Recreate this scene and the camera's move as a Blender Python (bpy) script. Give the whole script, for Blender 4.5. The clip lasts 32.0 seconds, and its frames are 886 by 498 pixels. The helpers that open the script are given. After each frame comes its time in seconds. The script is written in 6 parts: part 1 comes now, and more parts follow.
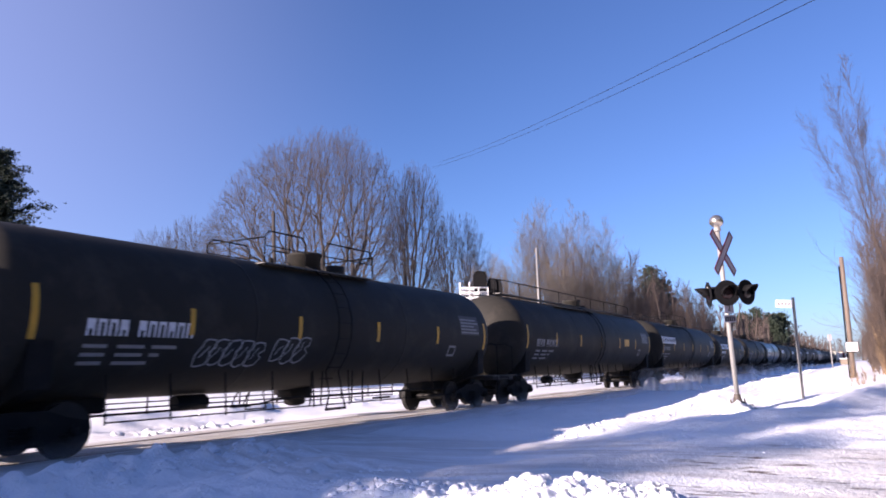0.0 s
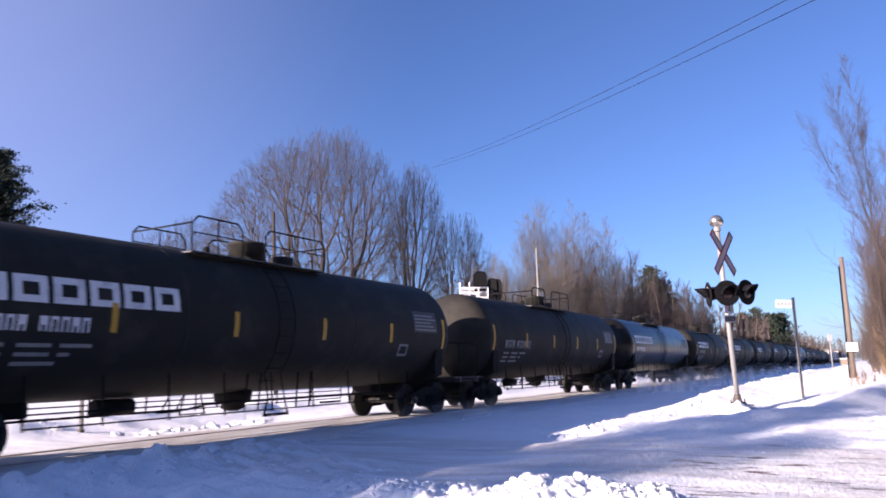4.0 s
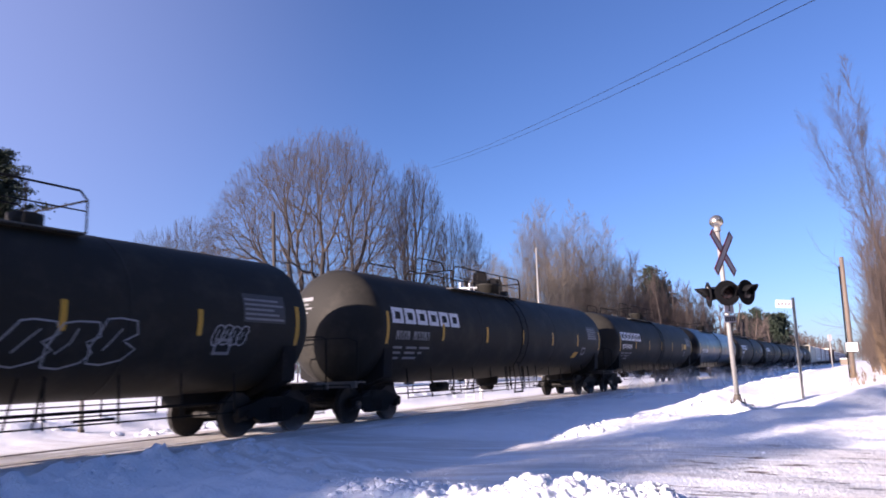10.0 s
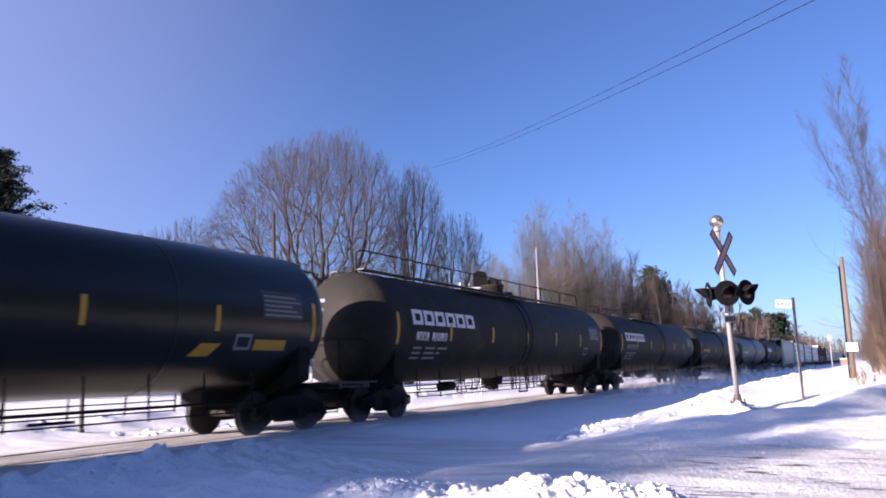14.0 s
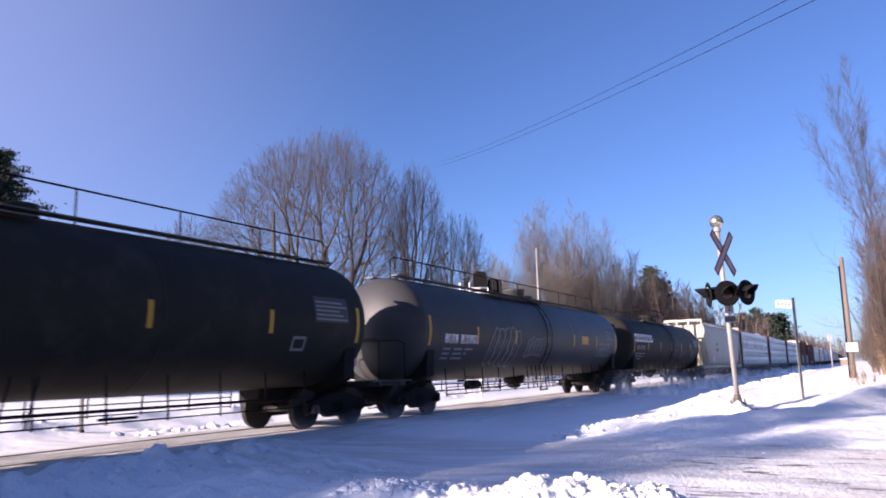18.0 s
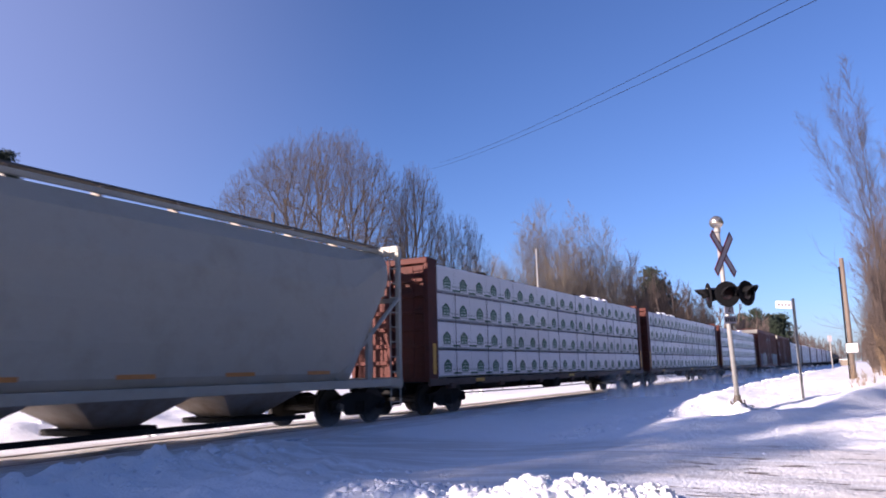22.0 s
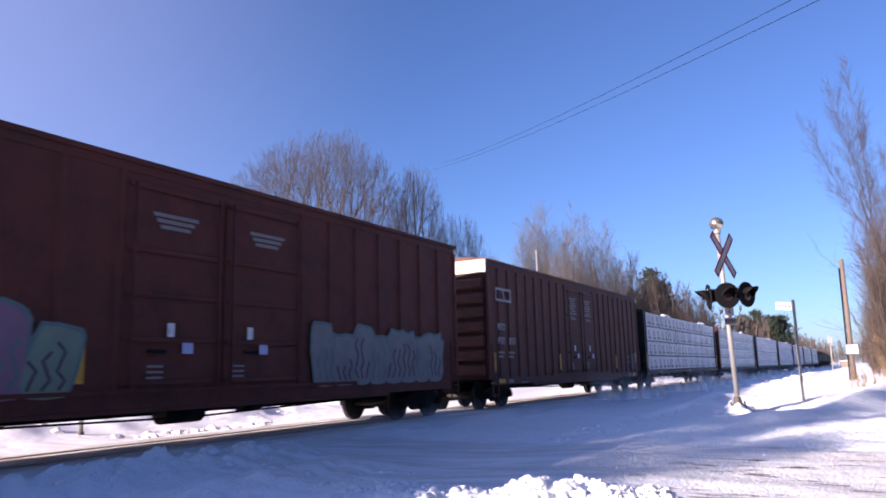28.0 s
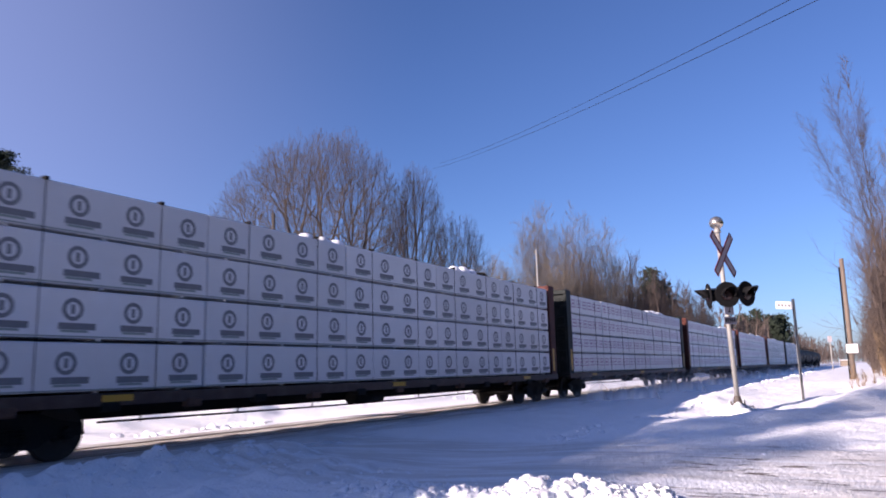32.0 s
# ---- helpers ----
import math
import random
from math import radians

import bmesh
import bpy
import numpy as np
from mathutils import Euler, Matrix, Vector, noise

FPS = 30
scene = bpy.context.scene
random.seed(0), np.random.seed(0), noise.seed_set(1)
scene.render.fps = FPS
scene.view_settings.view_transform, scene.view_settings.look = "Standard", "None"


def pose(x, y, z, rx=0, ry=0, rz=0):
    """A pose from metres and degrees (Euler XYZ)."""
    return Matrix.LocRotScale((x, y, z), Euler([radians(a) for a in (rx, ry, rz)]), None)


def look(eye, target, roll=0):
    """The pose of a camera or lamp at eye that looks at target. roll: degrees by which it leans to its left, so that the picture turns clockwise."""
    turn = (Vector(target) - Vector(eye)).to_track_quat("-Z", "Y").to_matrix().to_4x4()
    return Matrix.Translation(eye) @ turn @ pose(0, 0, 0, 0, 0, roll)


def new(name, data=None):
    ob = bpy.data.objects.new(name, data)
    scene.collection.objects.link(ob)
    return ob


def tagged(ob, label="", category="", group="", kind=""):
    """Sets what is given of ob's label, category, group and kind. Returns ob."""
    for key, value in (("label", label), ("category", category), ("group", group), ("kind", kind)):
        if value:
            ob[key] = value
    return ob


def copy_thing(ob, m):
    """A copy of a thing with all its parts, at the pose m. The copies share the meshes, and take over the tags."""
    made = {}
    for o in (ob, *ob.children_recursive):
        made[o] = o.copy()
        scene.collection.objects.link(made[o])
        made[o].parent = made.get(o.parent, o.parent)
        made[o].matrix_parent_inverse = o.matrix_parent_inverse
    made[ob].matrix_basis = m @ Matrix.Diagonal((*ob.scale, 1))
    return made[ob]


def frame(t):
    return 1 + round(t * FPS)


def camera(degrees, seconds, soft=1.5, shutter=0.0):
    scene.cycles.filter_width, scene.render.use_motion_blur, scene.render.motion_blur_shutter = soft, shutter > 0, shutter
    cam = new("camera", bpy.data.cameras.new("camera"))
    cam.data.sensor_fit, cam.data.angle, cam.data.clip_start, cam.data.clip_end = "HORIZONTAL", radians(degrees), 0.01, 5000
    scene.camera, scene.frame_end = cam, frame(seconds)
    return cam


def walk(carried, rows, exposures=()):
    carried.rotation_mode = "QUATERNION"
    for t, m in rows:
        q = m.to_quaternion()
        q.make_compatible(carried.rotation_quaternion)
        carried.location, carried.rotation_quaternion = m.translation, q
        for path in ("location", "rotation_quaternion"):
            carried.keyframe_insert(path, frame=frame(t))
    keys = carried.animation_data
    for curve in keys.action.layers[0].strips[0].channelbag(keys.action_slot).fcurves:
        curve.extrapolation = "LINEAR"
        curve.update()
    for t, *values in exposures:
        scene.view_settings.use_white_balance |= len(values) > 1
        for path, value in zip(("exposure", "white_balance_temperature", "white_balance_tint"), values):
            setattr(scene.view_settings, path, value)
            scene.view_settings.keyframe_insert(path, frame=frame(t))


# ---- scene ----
# World: rail top z = 0, track centre line along x at y = 0, the train runs towards -x.
EYE_Z = 1.30
cam = camera(62.46, 32.0, soft=1.8, shutter=0.13)


def view(tilt, turn=0.0):
    return pose(0, -12.54, EYE_Z, 90 + 9.36 + tilt, 0, -(90 - 29.66) + turn) @ pose(0, 0, 0, 0, 0, -1.43)


# a tripod that settles by a fraction of a degree
walk(cam, [(0, view(0)), (8, view(0.01)), (17, view(0.01)), (20, view(0.07)), (25, view(0.09)), (27.5, view(0.18)),
           (29, view(0.18)), (30, view(0.12)), (32, view(0.12))],
     exposures=[(t, e - 0.04, 6400, 34) for t, e in ((0, 1.36), (21, 1.33), (22.5, 1.14), (23.5, 1.09), (25.5, 1.03), (26.3, 1.1), (27.3, 1.4), (28.2, 1.4), (29, 1.5), (30.2, 1.45), (31, 1.12), (32, 1.08))])

# ---- light ----
SUN_AZ = radians(152)      # direction towards the sun, from +x towards +y
SUN_EL = radians(16)
world = bpy.data.worlds.new("world")
scene.world = world
world.use_nodes = True
nt = world.node_tree
sky = nt.nodes.new("ShaderNodeTexSky")
sky.sky_type = 'NISHITA'
sky.sun_disc = False
sky.sun_elevation = SUN_EL
sky.sun_rotation = radians(90) - SUN_AZ
sky.altitude = 300
sky.air_density, sky.dust_density, sky.ozone_density = 0.9, 0.7, 6.0
# a thin milky veil in the air towards the sun's side of the sky
coord = nt.nodes.new("ShaderNodeTexCoord")
side = nt.nodes.new("ShaderNodeVectorMath")
side.operation = 'DOT_PRODUCT'
side.inputs[1].default_value = (-0.25, 0.95, 0.18)
veil = nt.nodes.new("ShaderNodeMapRange")
veil.interpolation_type = 'SMOOTHSTEP'
veil.inputs["From Min"].default_value, veil.inputs["From Max"].default_value = 0.3, 1.05
veil.inputs["To Max"].default_value = 0.47
blend = nt.nodes.new("ShaderNodeMix")
blend.data_type = 'RGBA'
blend.inputs["B"].default_value = (3.6, 4.4, 6.6, 1)
nt.links.new(coord.outputs["Generated"], side.inputs[0])
nt.links.new(side.outputs["Value"], veil.inputs["Value"])
nt.links.new(veil.outputs["Result"], blend.inputs["Factor"])
nt.links.new(sky.outputs[0], blend.inputs["A"])
nt.links.new(blend.outputs["Result"], nt.nodes["Background"].inputs[0])
nt.nodes["Background"].inputs[1].default_value = 0.075
sun = new("sun", bpy.data.lights.new("sun", 'SUN'))
sun.data.energy = 5.0
sun.data.angle = radians(0.6)
sun.data.color = (1.0, 0.92, 0.74)
sd = Vector((math.cos(SUN_EL) * math.cos(SUN_AZ), math.cos(SUN_EL) * math.sin(SUN_AZ), math.sin(SUN_EL)))
sun.matrix_basis = look((-40, 40, 30), Vector((-40, 40, 30)) - sd)
# ---- materials ----
def mat(name, color, rough=0.6, metal=0.0, vary=0.15, scale=3.0, bump=0.0, fine=40.0, dirt=None, dirt_amount=0.0, dirt_scale=0.8, spec=0.5):
    m = bpy.data.materials.new(name)
    m.use_nodes = True
    t = m.node_tree
    b = t.nodes["Principled BSDF"]
    geo = t.nodes.new("ShaderNodeTexCoord")
    n1 = t.nodes.new("ShaderNodeTexNoise")
    n1.inputs["Scale"].default_value = scale
    n1.inputs["Detail"].default_value = 6
    n2 = t.nodes.new("ShaderNodeTexNoise")
    n2.inputs["Scale"].default_value = fine
    n2.inputs["Detail"].default_value = 4
    for n in (n1, n2):
        t.links.new(geo.outputs["Object"], n.inputs["Vector"])
    mix = t.nodes.new("ShaderNodeMix")
    mix.data_type = 'RGBA'
    c = Vector(color[:3])
    mix.inputs["A"].default_value = (*(c * (1 - vary)), 1)
    mix.inputs["B"].default_value = (*[min(1, k * (1 + vary)) for k in c], 1)
    add = t.nodes.new("ShaderNodeMath")
    add.operation = 'MULTIPLY_ADD'
    add.inputs[1].default_value = 0.35
    t.links.new(n2.outputs["Fac"], add.inputs[0])
    t.links.new(n1.outputs["Fac"], add.inputs[2])
    sub = t.nodes.new("ShaderNodeMath")
    sub.operation = 'SUBTRACT'
    sub.inputs[1].default_value = 0.17
    t.links.new(add.outputs[0], sub.inputs[0])
    t.links.new(sub.outputs[0], mix.inputs["Factor"])
    out = mix.outputs["Result"]
    if dirt:
        n3 = t.nodes.new("ShaderNodeTexNoise")
        n3.inputs["Scale"].default_value = dirt_scale
        n3.inputs["Detail"].default_value = 9
        n3.inputs["Roughness"].default_value = 0.65
        t.links.new(geo.outputs["Object"], n3.inputs["Vector"])
        ramp = t.nodes.new("ShaderNodeMapRange")
        ramp.inputs["From Min"].default_value = 0.62 - 0.35 * dirt_amount
        ramp.inputs["From Max"].default_value = 0.9 - 0.25 * dirt_amount
        t.links.new(n3.outputs["Fac"], ramp.inputs["Value"])
        mx = t.nodes.new("ShaderNodeMix")
        mx.data_type = 'RGBA'
        mx.inputs["B"].default_value = (*dirt, 1)
        t.links.new(out, mx.inputs["A"])
        t.links.new(ramp.outputs["Result"], mx.inputs["Factor"])
        out = mx.outputs["Result"]
    t.links.new(out, b.inputs["Base Color"])
    rr = t.nodes.new("ShaderNodeMapRange")
    rr.inputs["To Min"].default_value = max(0.02, rough - 0.1)
    rr.inputs["To Max"].default_value = min(1, rough + 0.1)
    t.links.new(n1.outputs["Fac"], rr.inputs["Value"])
    t.links.new(rr.outputs["Result"], b.inputs["Roughness"])
    b.inputs["Metallic"].default_value = metal
    b.inputs["Specular IOR Level"].default_value = spec
    if bump:
        bp = t.nodes.new("ShaderNodeBump")
        bp.inputs["Strength"].default_value = bump
        bp.inputs["Distance"].default_value = 0.02
        t.links.new(add.outputs[0], bp.inputs["Height"])
        t.links.new(bp.outputs["Normal"], b.inputs["Normal"])
    return m


SNOW = mat("snow", (0.82, 0.84, 0.88), 0.55, vary=0.04, scale=1.2, bump=0.6, fine=9, dirt=(0.62, 0.58, 0.52), dirt_amount=0.1, dirt_scale=0.5)
TANK_BLACK = mat("tank_black_paint", (0.027, 0.0258, 0.0228), 0.6, vary=0.22, scale=0.7, fine=12, dirt=(0.056, 0.05, 0.041), dirt_amount=0.35, dirt_scale=1.1, spec=0.1)
TANK_GLOSS = mat("tank_glossy_black_paint", (0.009, 0.009, 0.0085), 0.32, vary=0.2, scale=0.7, fine=12, dirt=(0.018, 0.018, 0.017), dirt_amount=0.2, spec=0.3)
TANK_GREY = mat("tank_dark_grey_paint", (0.042, 0.042, 0.044), 0.5, vary=0.2, scale=0.7, fine=12, dirt=(0.065, 0.062, 0.058), dirt_amount=0.4, spec=0.3)
UNDER = mat("underframe_black", (0.01, 0.01, 0.0105), 0.75, vary=0.4, scale=4, fine=30, dirt=(0.026, 0.022, 0.02), dirt_amount=0.3, dirt_scale=3, spec=0.15)
STEEL = mat("worn_steel", (0.12, 0.11, 0.1), 0.45, 0.8, vary=0.2, scale=6)
RAIL = mat("rail_steel", (0.2, 0.16, 0.13), 0.45, 0.7, vary=0.3, scale=5)
YELLOW = mat("reflector_yellow", (0.55, 0.29, 0.02), 0.5, vary=0.12, scale=6)
WHITE = mat("white_stencil", (0.72, 0.73, 0.75), 0.6, vary=0.15, scale=5, dirt=(0.2, 0.2, 0.2), dirt_amount=0.3, dirt_scale=5)
STENCIL = mat("faded_stencil", (0.22, 0.225, 0.235), 0.7, vary=0.3, scale=14)
LETTER_YELLOW = mat("yellow_stencil", (0.55, 0.36, 0.06), 0.6, vary=0.2, scale=6)
OXIDE = mat("oxide_red_paint", (0.115, 0.031, 0.022), 0.65, vary=0.25, scale=1.2, fine=15, dirt=(0.045, 0.019, 0.015), dirt_amount=0.5, dirt_scale=1.3, spec=0.3)
CN_BROWN = mat("dark_brown_paint", (0.115, 0.043, 0.032), 0.65, vary=0.25, scale=1.2, fine=15, dirt=(0.05, 0.028, 0.023), dirt_amount=0.4, dirt_scale=1.3, spec=0.3)
CB_RED = mat("centrebeam_red_paint", (0.085, 0.023, 0.017), 0.65, vary=0.25, scale=2, fine=20, dirt=(0.035, 0.018, 0.015), dirt_amount=0.45, dirt_scale=2, spec=0.2)
CB_GREEN = mat("centrebeam_dark_paint", (0.012, 0.017, 0.017), 0.6, vary=0.3, scale=2, fine=20, dirt=(0.05, 0.045, 0.04), dirt_amount=0.2, dirt_scale=2, spec=0.15)
HOPPER = mat("hopper_grey_paint", (0.36, 0.35, 0.295), 0.55, vary=0.1, scale=1, fine=15, dirt=(0.28, 0.26, 0.2), dirt_amount=0.4, dirt_scale=1)
WRAP = mat("lumber_wrap", (0.78, 0.785, 0.79), 0.5, vary=0.05, scale=2.5, bump=0.35, fine=7)
ALU = mat("aluminium_grey", (0.33, 0.32, 0.3), 0.5, 0.3, vary=0.12, scale=5)
BLACK = mat("flat_black", (0.008, 0.008, 0.009), 0.75, vary=0.3, scale=10, spec=0.1)
WOOD = mat("weathered_pole_wood", (0.15, 0.115, 0.092), 0.8, vary=0.3, scale=6, fine=60, bump=0.4)
BARK = mat("grey_brown_bark", (0.044, 0.037, 0.033), 0.9, vary=0.3, scale=5, fine=60, bump=0.3)
TWIG = mat("grey_tan_twigs", (0.068, 0.054, 0.046), 0.9, vary=0.3, scale=5, fine=40)
BARK_RED = mat("reddish_twigs", (0.1, 0.074, 0.062), 0.9, vary=0.3, scale=3, fine=40)
BARK_PALE = mat("pale_poplar_bark", (0.13, 0.108, 0.08), 0.85, vary=0.25, scale=5, fine=40)
NEEDLE = mat("pine_needles", (0.02, 0.032, 0.018), 0.8, vary=0.4, scale=2, fine=20)
WHEEL = mat("wheel_steel", (0.012, 0.011, 0.01), 0.7, 0.1, vary=0.4, scale=5, dirt=(0.03, 0.025, 0.022), dirt_amount=0.4, dirt_scale=4)
GRATE = mat("galvanised_grating", (0.1, 0.1, 0.1), 0.6, 0.5, vary=0.3, scale=20)
PANEL = mat("test_panel_black", (0.05, 0.05, 0.052), 0.6, vary=0.2, scale=6)
PLACARD = mat("red_placard", (0.55, 0.08, 0.06), 0.5, vary=0.2, scale=12, dirt=(0.7, 0.68, 0.66), dirt_amount=0.9, dirt_scale=9)
TAG_WHITE = mat("white_spray_paint", (0.3, 0.31, 0.33), 0.7, vary=0.3, scale=6)
TAG_FADED = mat("faded_violet_spray_paint", (0.11, 0.105, 0.14), 0.7, vary=0.3, scale=6)
STENCIL_DARK = mat("dark_stencil", (0.03, 0.03, 0.035), 0.7, vary=0.3, scale=10)
ORANGE = mat("orange_strip", (0.5, 0.2, 0.05), 0.6, vary=0.25, scale=8)
HOPPER_RUST = mat("hopper_outlet_paint", (0.3, 0.27, 0.24), 0.65, vary=0.2, scale=2, dirt=(0.16, 0.11, 0.08), dirt_amount=0.6, dirt_scale=2)
END_WHITE = mat("cream_end_panel", (0.6, 0.54, 0.42), 0.6, vary=0.08, scale=3, dirt=(0.4, 0.35, 0.28), dirt_amount=0.3, dirt_scale=3)
CARD_BLUE = mat("pale_blue_card", (0.45, 0.5, 0.75), 0.6, vary=0.1, scale=8)
ART_PURPLE = mat("purple_spray_paint", (0.09, 0.075, 0.11), 0.7, vary=0.25, scale=2.5)
ART_PURPLE_DARK = mat("dark_purple_spray_paint", (0.06, 0.04, 0.07), 0.7, vary=0.25, scale=2.5)
ART_TEAL = mat("teal_spray_paint", (0.1, 0.19, 0.19), 0.7, vary=0.35, scale=2.5)
ART_GREY = mat("grey_spray_paint", (0.2, 0.215, 0.22), 0.7, vary=0.3, scale=2.5)
PRINT_GREEN = mat("dark_green_print", (0.02, 0.1, 0.05), 0.6, vary=0.2, scale=6)
PRINT_LIGHT = mat("pale_green_print", (0.5, 0.6, 0.54), 0.6, vary=0.15, scale=6)
PRINT_BAND = mat("grey_green_print", (0.27, 0.33, 0.31), 0.6, vary=0.2, scale=6)
PRINT_GREY = mat("grey_print", (0.2, 0.21, 0.225), 0.6, vary=0.2, scale=6)
PRINT_MAUVE = mat("mauve_print", (0.42, 0.28, 0.38), 0.6, vary=0.2, scale=6)
SIGN_WHITE = mat("white_sign_sheet", (0.8, 0.8, 0.79), 0.5, vary=0.06, scale=8)
SIGN_RED = mat("crossbuck_red", (0.13, 0.014, 0.024), 0.45, vary=0.15, scale=8)
LENS = mat("red_lens", (0.016, 0.006, 0.006), 0.3, vary=0.2, scale=12)
BRASS = mat("weathered_bell_metal", (0.62, 0.55, 0.45), 0.22, 0.9, vary=0.15, scale=5)
CONCRETE = mat("foundation_concrete", (0.36, 0.34, 0.31), 0.85, vary=0.15, scale=5, bump=0.3)
BASE_RUST = mat("weathered_cast_base", (0.1, 0.085, 0.072), 0.7, 0.3, vary=0.25, scale=7)
PLATE_GREY = mat("faded_plate_sheet", (0.36, 0.33, 0.36), 0.6, vary=0.1, scale=8)
WEED = mat("dry_weeds", (0.24, 0.16, 0.09), 0.9, vary=0.3, scale=6)
TAN = mat("tan_cabinet_paint", (0.2, 0.16, 0.12), 0.6, vary=0.15, scale=3)
RUSTED = mat("rusted_winch_steel", (0.09, 0.045, 0.03), 0.8, vary=0.35, scale=6, dirt=(0.03, 0.02, 0.018), dirt_amount=0.5, dirt_scale=5)
SILL = mat("dark_sill_paint", (0.045, 0.022, 0.018), 0.65, vary=0.3, scale=2, fine=20, dirt=(0.08, 0.06, 0.05), dirt_amount=0.4, dirt_scale=2)
ART_PINK = mat("pink_spray_paint", (0.24, 0.14, 0.2), 0.7, vary=0.3, scale=2.5)
ART_MINT = mat("mint_spray_paint", (0.17, 0.25, 0.19), 0.7, vary=0.35, scale=2.5)
BARK_POP = mat("poplar_twigs", (0.14, 0.118, 0.095), 0.9, vary=0.25, scale=4, fine=40)


def shade_by_piece(m, low):
    """Lets each object that wears the material be a little paler or greyer than the next."""
    t = m.node_tree
    b = t.nodes["Principled BSDF"]
    src = b.inputs["Base Color"].links[0].from_socket
    info = t.nodes.new("ShaderNodeObjectInfo")
    span = t.nodes.new("ShaderNodeMapRange")
    span.inputs["To Min"].default_value = low
    t.links.new(info.outputs["Random"], span.inputs["Value"])
    mul = t.nodes.new("ShaderNodeVectorMath")
    mul.operation = 'SCALE'
    t.links.new(src, mul.inputs[0])
    t.links.new(span.outputs["Result"], mul.inputs["Scale"])
    t.links.new(mul.outputs[0], b.inputs["Base Color"])


shade_by_piece(WRAP, 0.86)
# ---- building helpers ----
def part(name, bm, material, parent=None, label=""):
    me = bpy.data.meshes.new(name)
    bm.to_mesh(me)
    bm.free()
    me.materials.append(material)
    ob = new(name, me)
    ob.parent = parent
    if label:
        ob["label"] = label
    return ob


def raw(name, verts, faces, material, parent=None, smooth=False):
    me = bpy.data.meshes.new(name)
    me.from_pydata(verts, [], faces)
    me.materials.append(material)
    if smooth:
        me.shade_smooth()
    ob = new(name, me)
    ob.parent = parent
    return ob


def shade(bm, smooth=True):
    for f in bm.faces:
        f.smooth = smooth
    return bm


def box(bm, x0, x1, y0, y1, z0, z1, bevel=0.0):
    r = bmesh.ops.create_cube(bm, size=1.0, matrix=Matrix.Translation(((x0 + x1) / 2, (y0 + y1) / 2, (z0 + z1) / 2)) @ Matrix.Diagonal((abs(x1 - x0), abs(y1 - y0), abs(z1 - z0), 1)))
    if bevel:
        es = list({e for v in r['verts'] for e in v.link_edges})
        bmesh.ops.bevel(bm, geom=es, offset=bevel, segments=1, affect='EDGES')
    return bm


def boxes(*args, bevel=0.0):
    bm = bmesh.new()
    for a in args:
        box(bm, *a, bevel=bevel)
    return bm


def tube(bm, a, b, r0, r1=None, n=8, caps=True):
    a, b = Vector(a), Vector(b)
    d = b - a
    m = Matrix.Translation((a + b) / 2) @ d.to_track_quat('Z', 'Y').to_matrix().to_4x4()
    r = bmesh.ops.create_cone(bm, cap_ends=caps, segments=n, radius1=r0, radius2=r0 if r1 is None else r1, depth=d.length, matrix=m)
    for v in r['verts']:
        for f in v.link_faces:
            f.smooth = n > 5 and len(f.verts) == 4
    return bm


def pipe(bm, pts, r, n=6):
    """One bent bar swept along the points."""
    pts = [Vector(p) for p in pts]
    if len(pts) > 2 and (pts[0] - pts[-1]).length < 1e-6:
        pts[-1] = pts[-1].lerp(pts[-2], 0.001)
    side, rings = None, []
    for k, p in enumerate(pts):
        a = (p - pts[k - 1]).normalized() if k else (pts[1] - p).normalized()
        b = (pts[k + 1] - p).normalized() if k + 1 < len(pts) else a
        d = (a + b).normalized() if (a + b).length > 1e-3 else a
        side = d.orthogonal().normalized() if side is None else (side - d * side.dot(d)).normalized()
        w = d.cross(side)
        wide = 1 / max(0.5, d.dot(a))
        rings.append([bm.verts.new(p + (side * math.cos(t) + w * math.sin(t)) * r * (wide if 0 < k < len(pts) - 1 else 1)) for t in (2 * math.pi * q / n for q in range(n))])
    fs = [bm.faces.new(rings[0][::-1]), bm.faces.new(rings[-1])]
    for p, q in zip(rings, rings[1:]):
        for k in range(n):
            f = bm.faces.new((p[k], p[(k + 1) % n], q[(k + 1) % n], q[k]))
            f.smooth = n > 5
    return bm


def lathe(bm, profile, axis='X', n=32):
    """profile: (along, radius) pairs; turned round the x axis or the z axis."""
    rings = []
    for s, r in profile:
        ring = []
        for k in range(n):
            a = 2 * math.pi * k / n
            c, d = r * math.cos(a), r * math.sin(a)
            ring.append(bm.verts.new((s, c, d) if axis == 'X' else (c, d, s)))
        rings.append(ring)
    for p, q in zip(rings, rings[1:]):
        for k in range(n):
            f = bm.faces.new((p[k], p[(k + 1) % n], q[(k + 1) % n], q[k]))
            f.smooth = True
    bm.faces.new(rings[0])
    bm.faces.new(rings[-1])
    bmesh.ops.recalc_face_normals(bm, faces=bm.faces)
    return bm


def thing(name, label, category, group="", m=None, kind=""):
    ob = new(name)
    ob.empty_display_size = 0.3
    tagged(ob, label, category, group, kind)
    if m:
        ob.matrix_basis = m
    return ob
# ---- ground ----
def smooth(a, b, x):
    t = min(1.0, max(0.0, (x - a) / (b - a)))
    return t * t * (3 - 2 * t)


def bell(x, c, w):
    return math.exp(-((x - c) / w) ** 2)


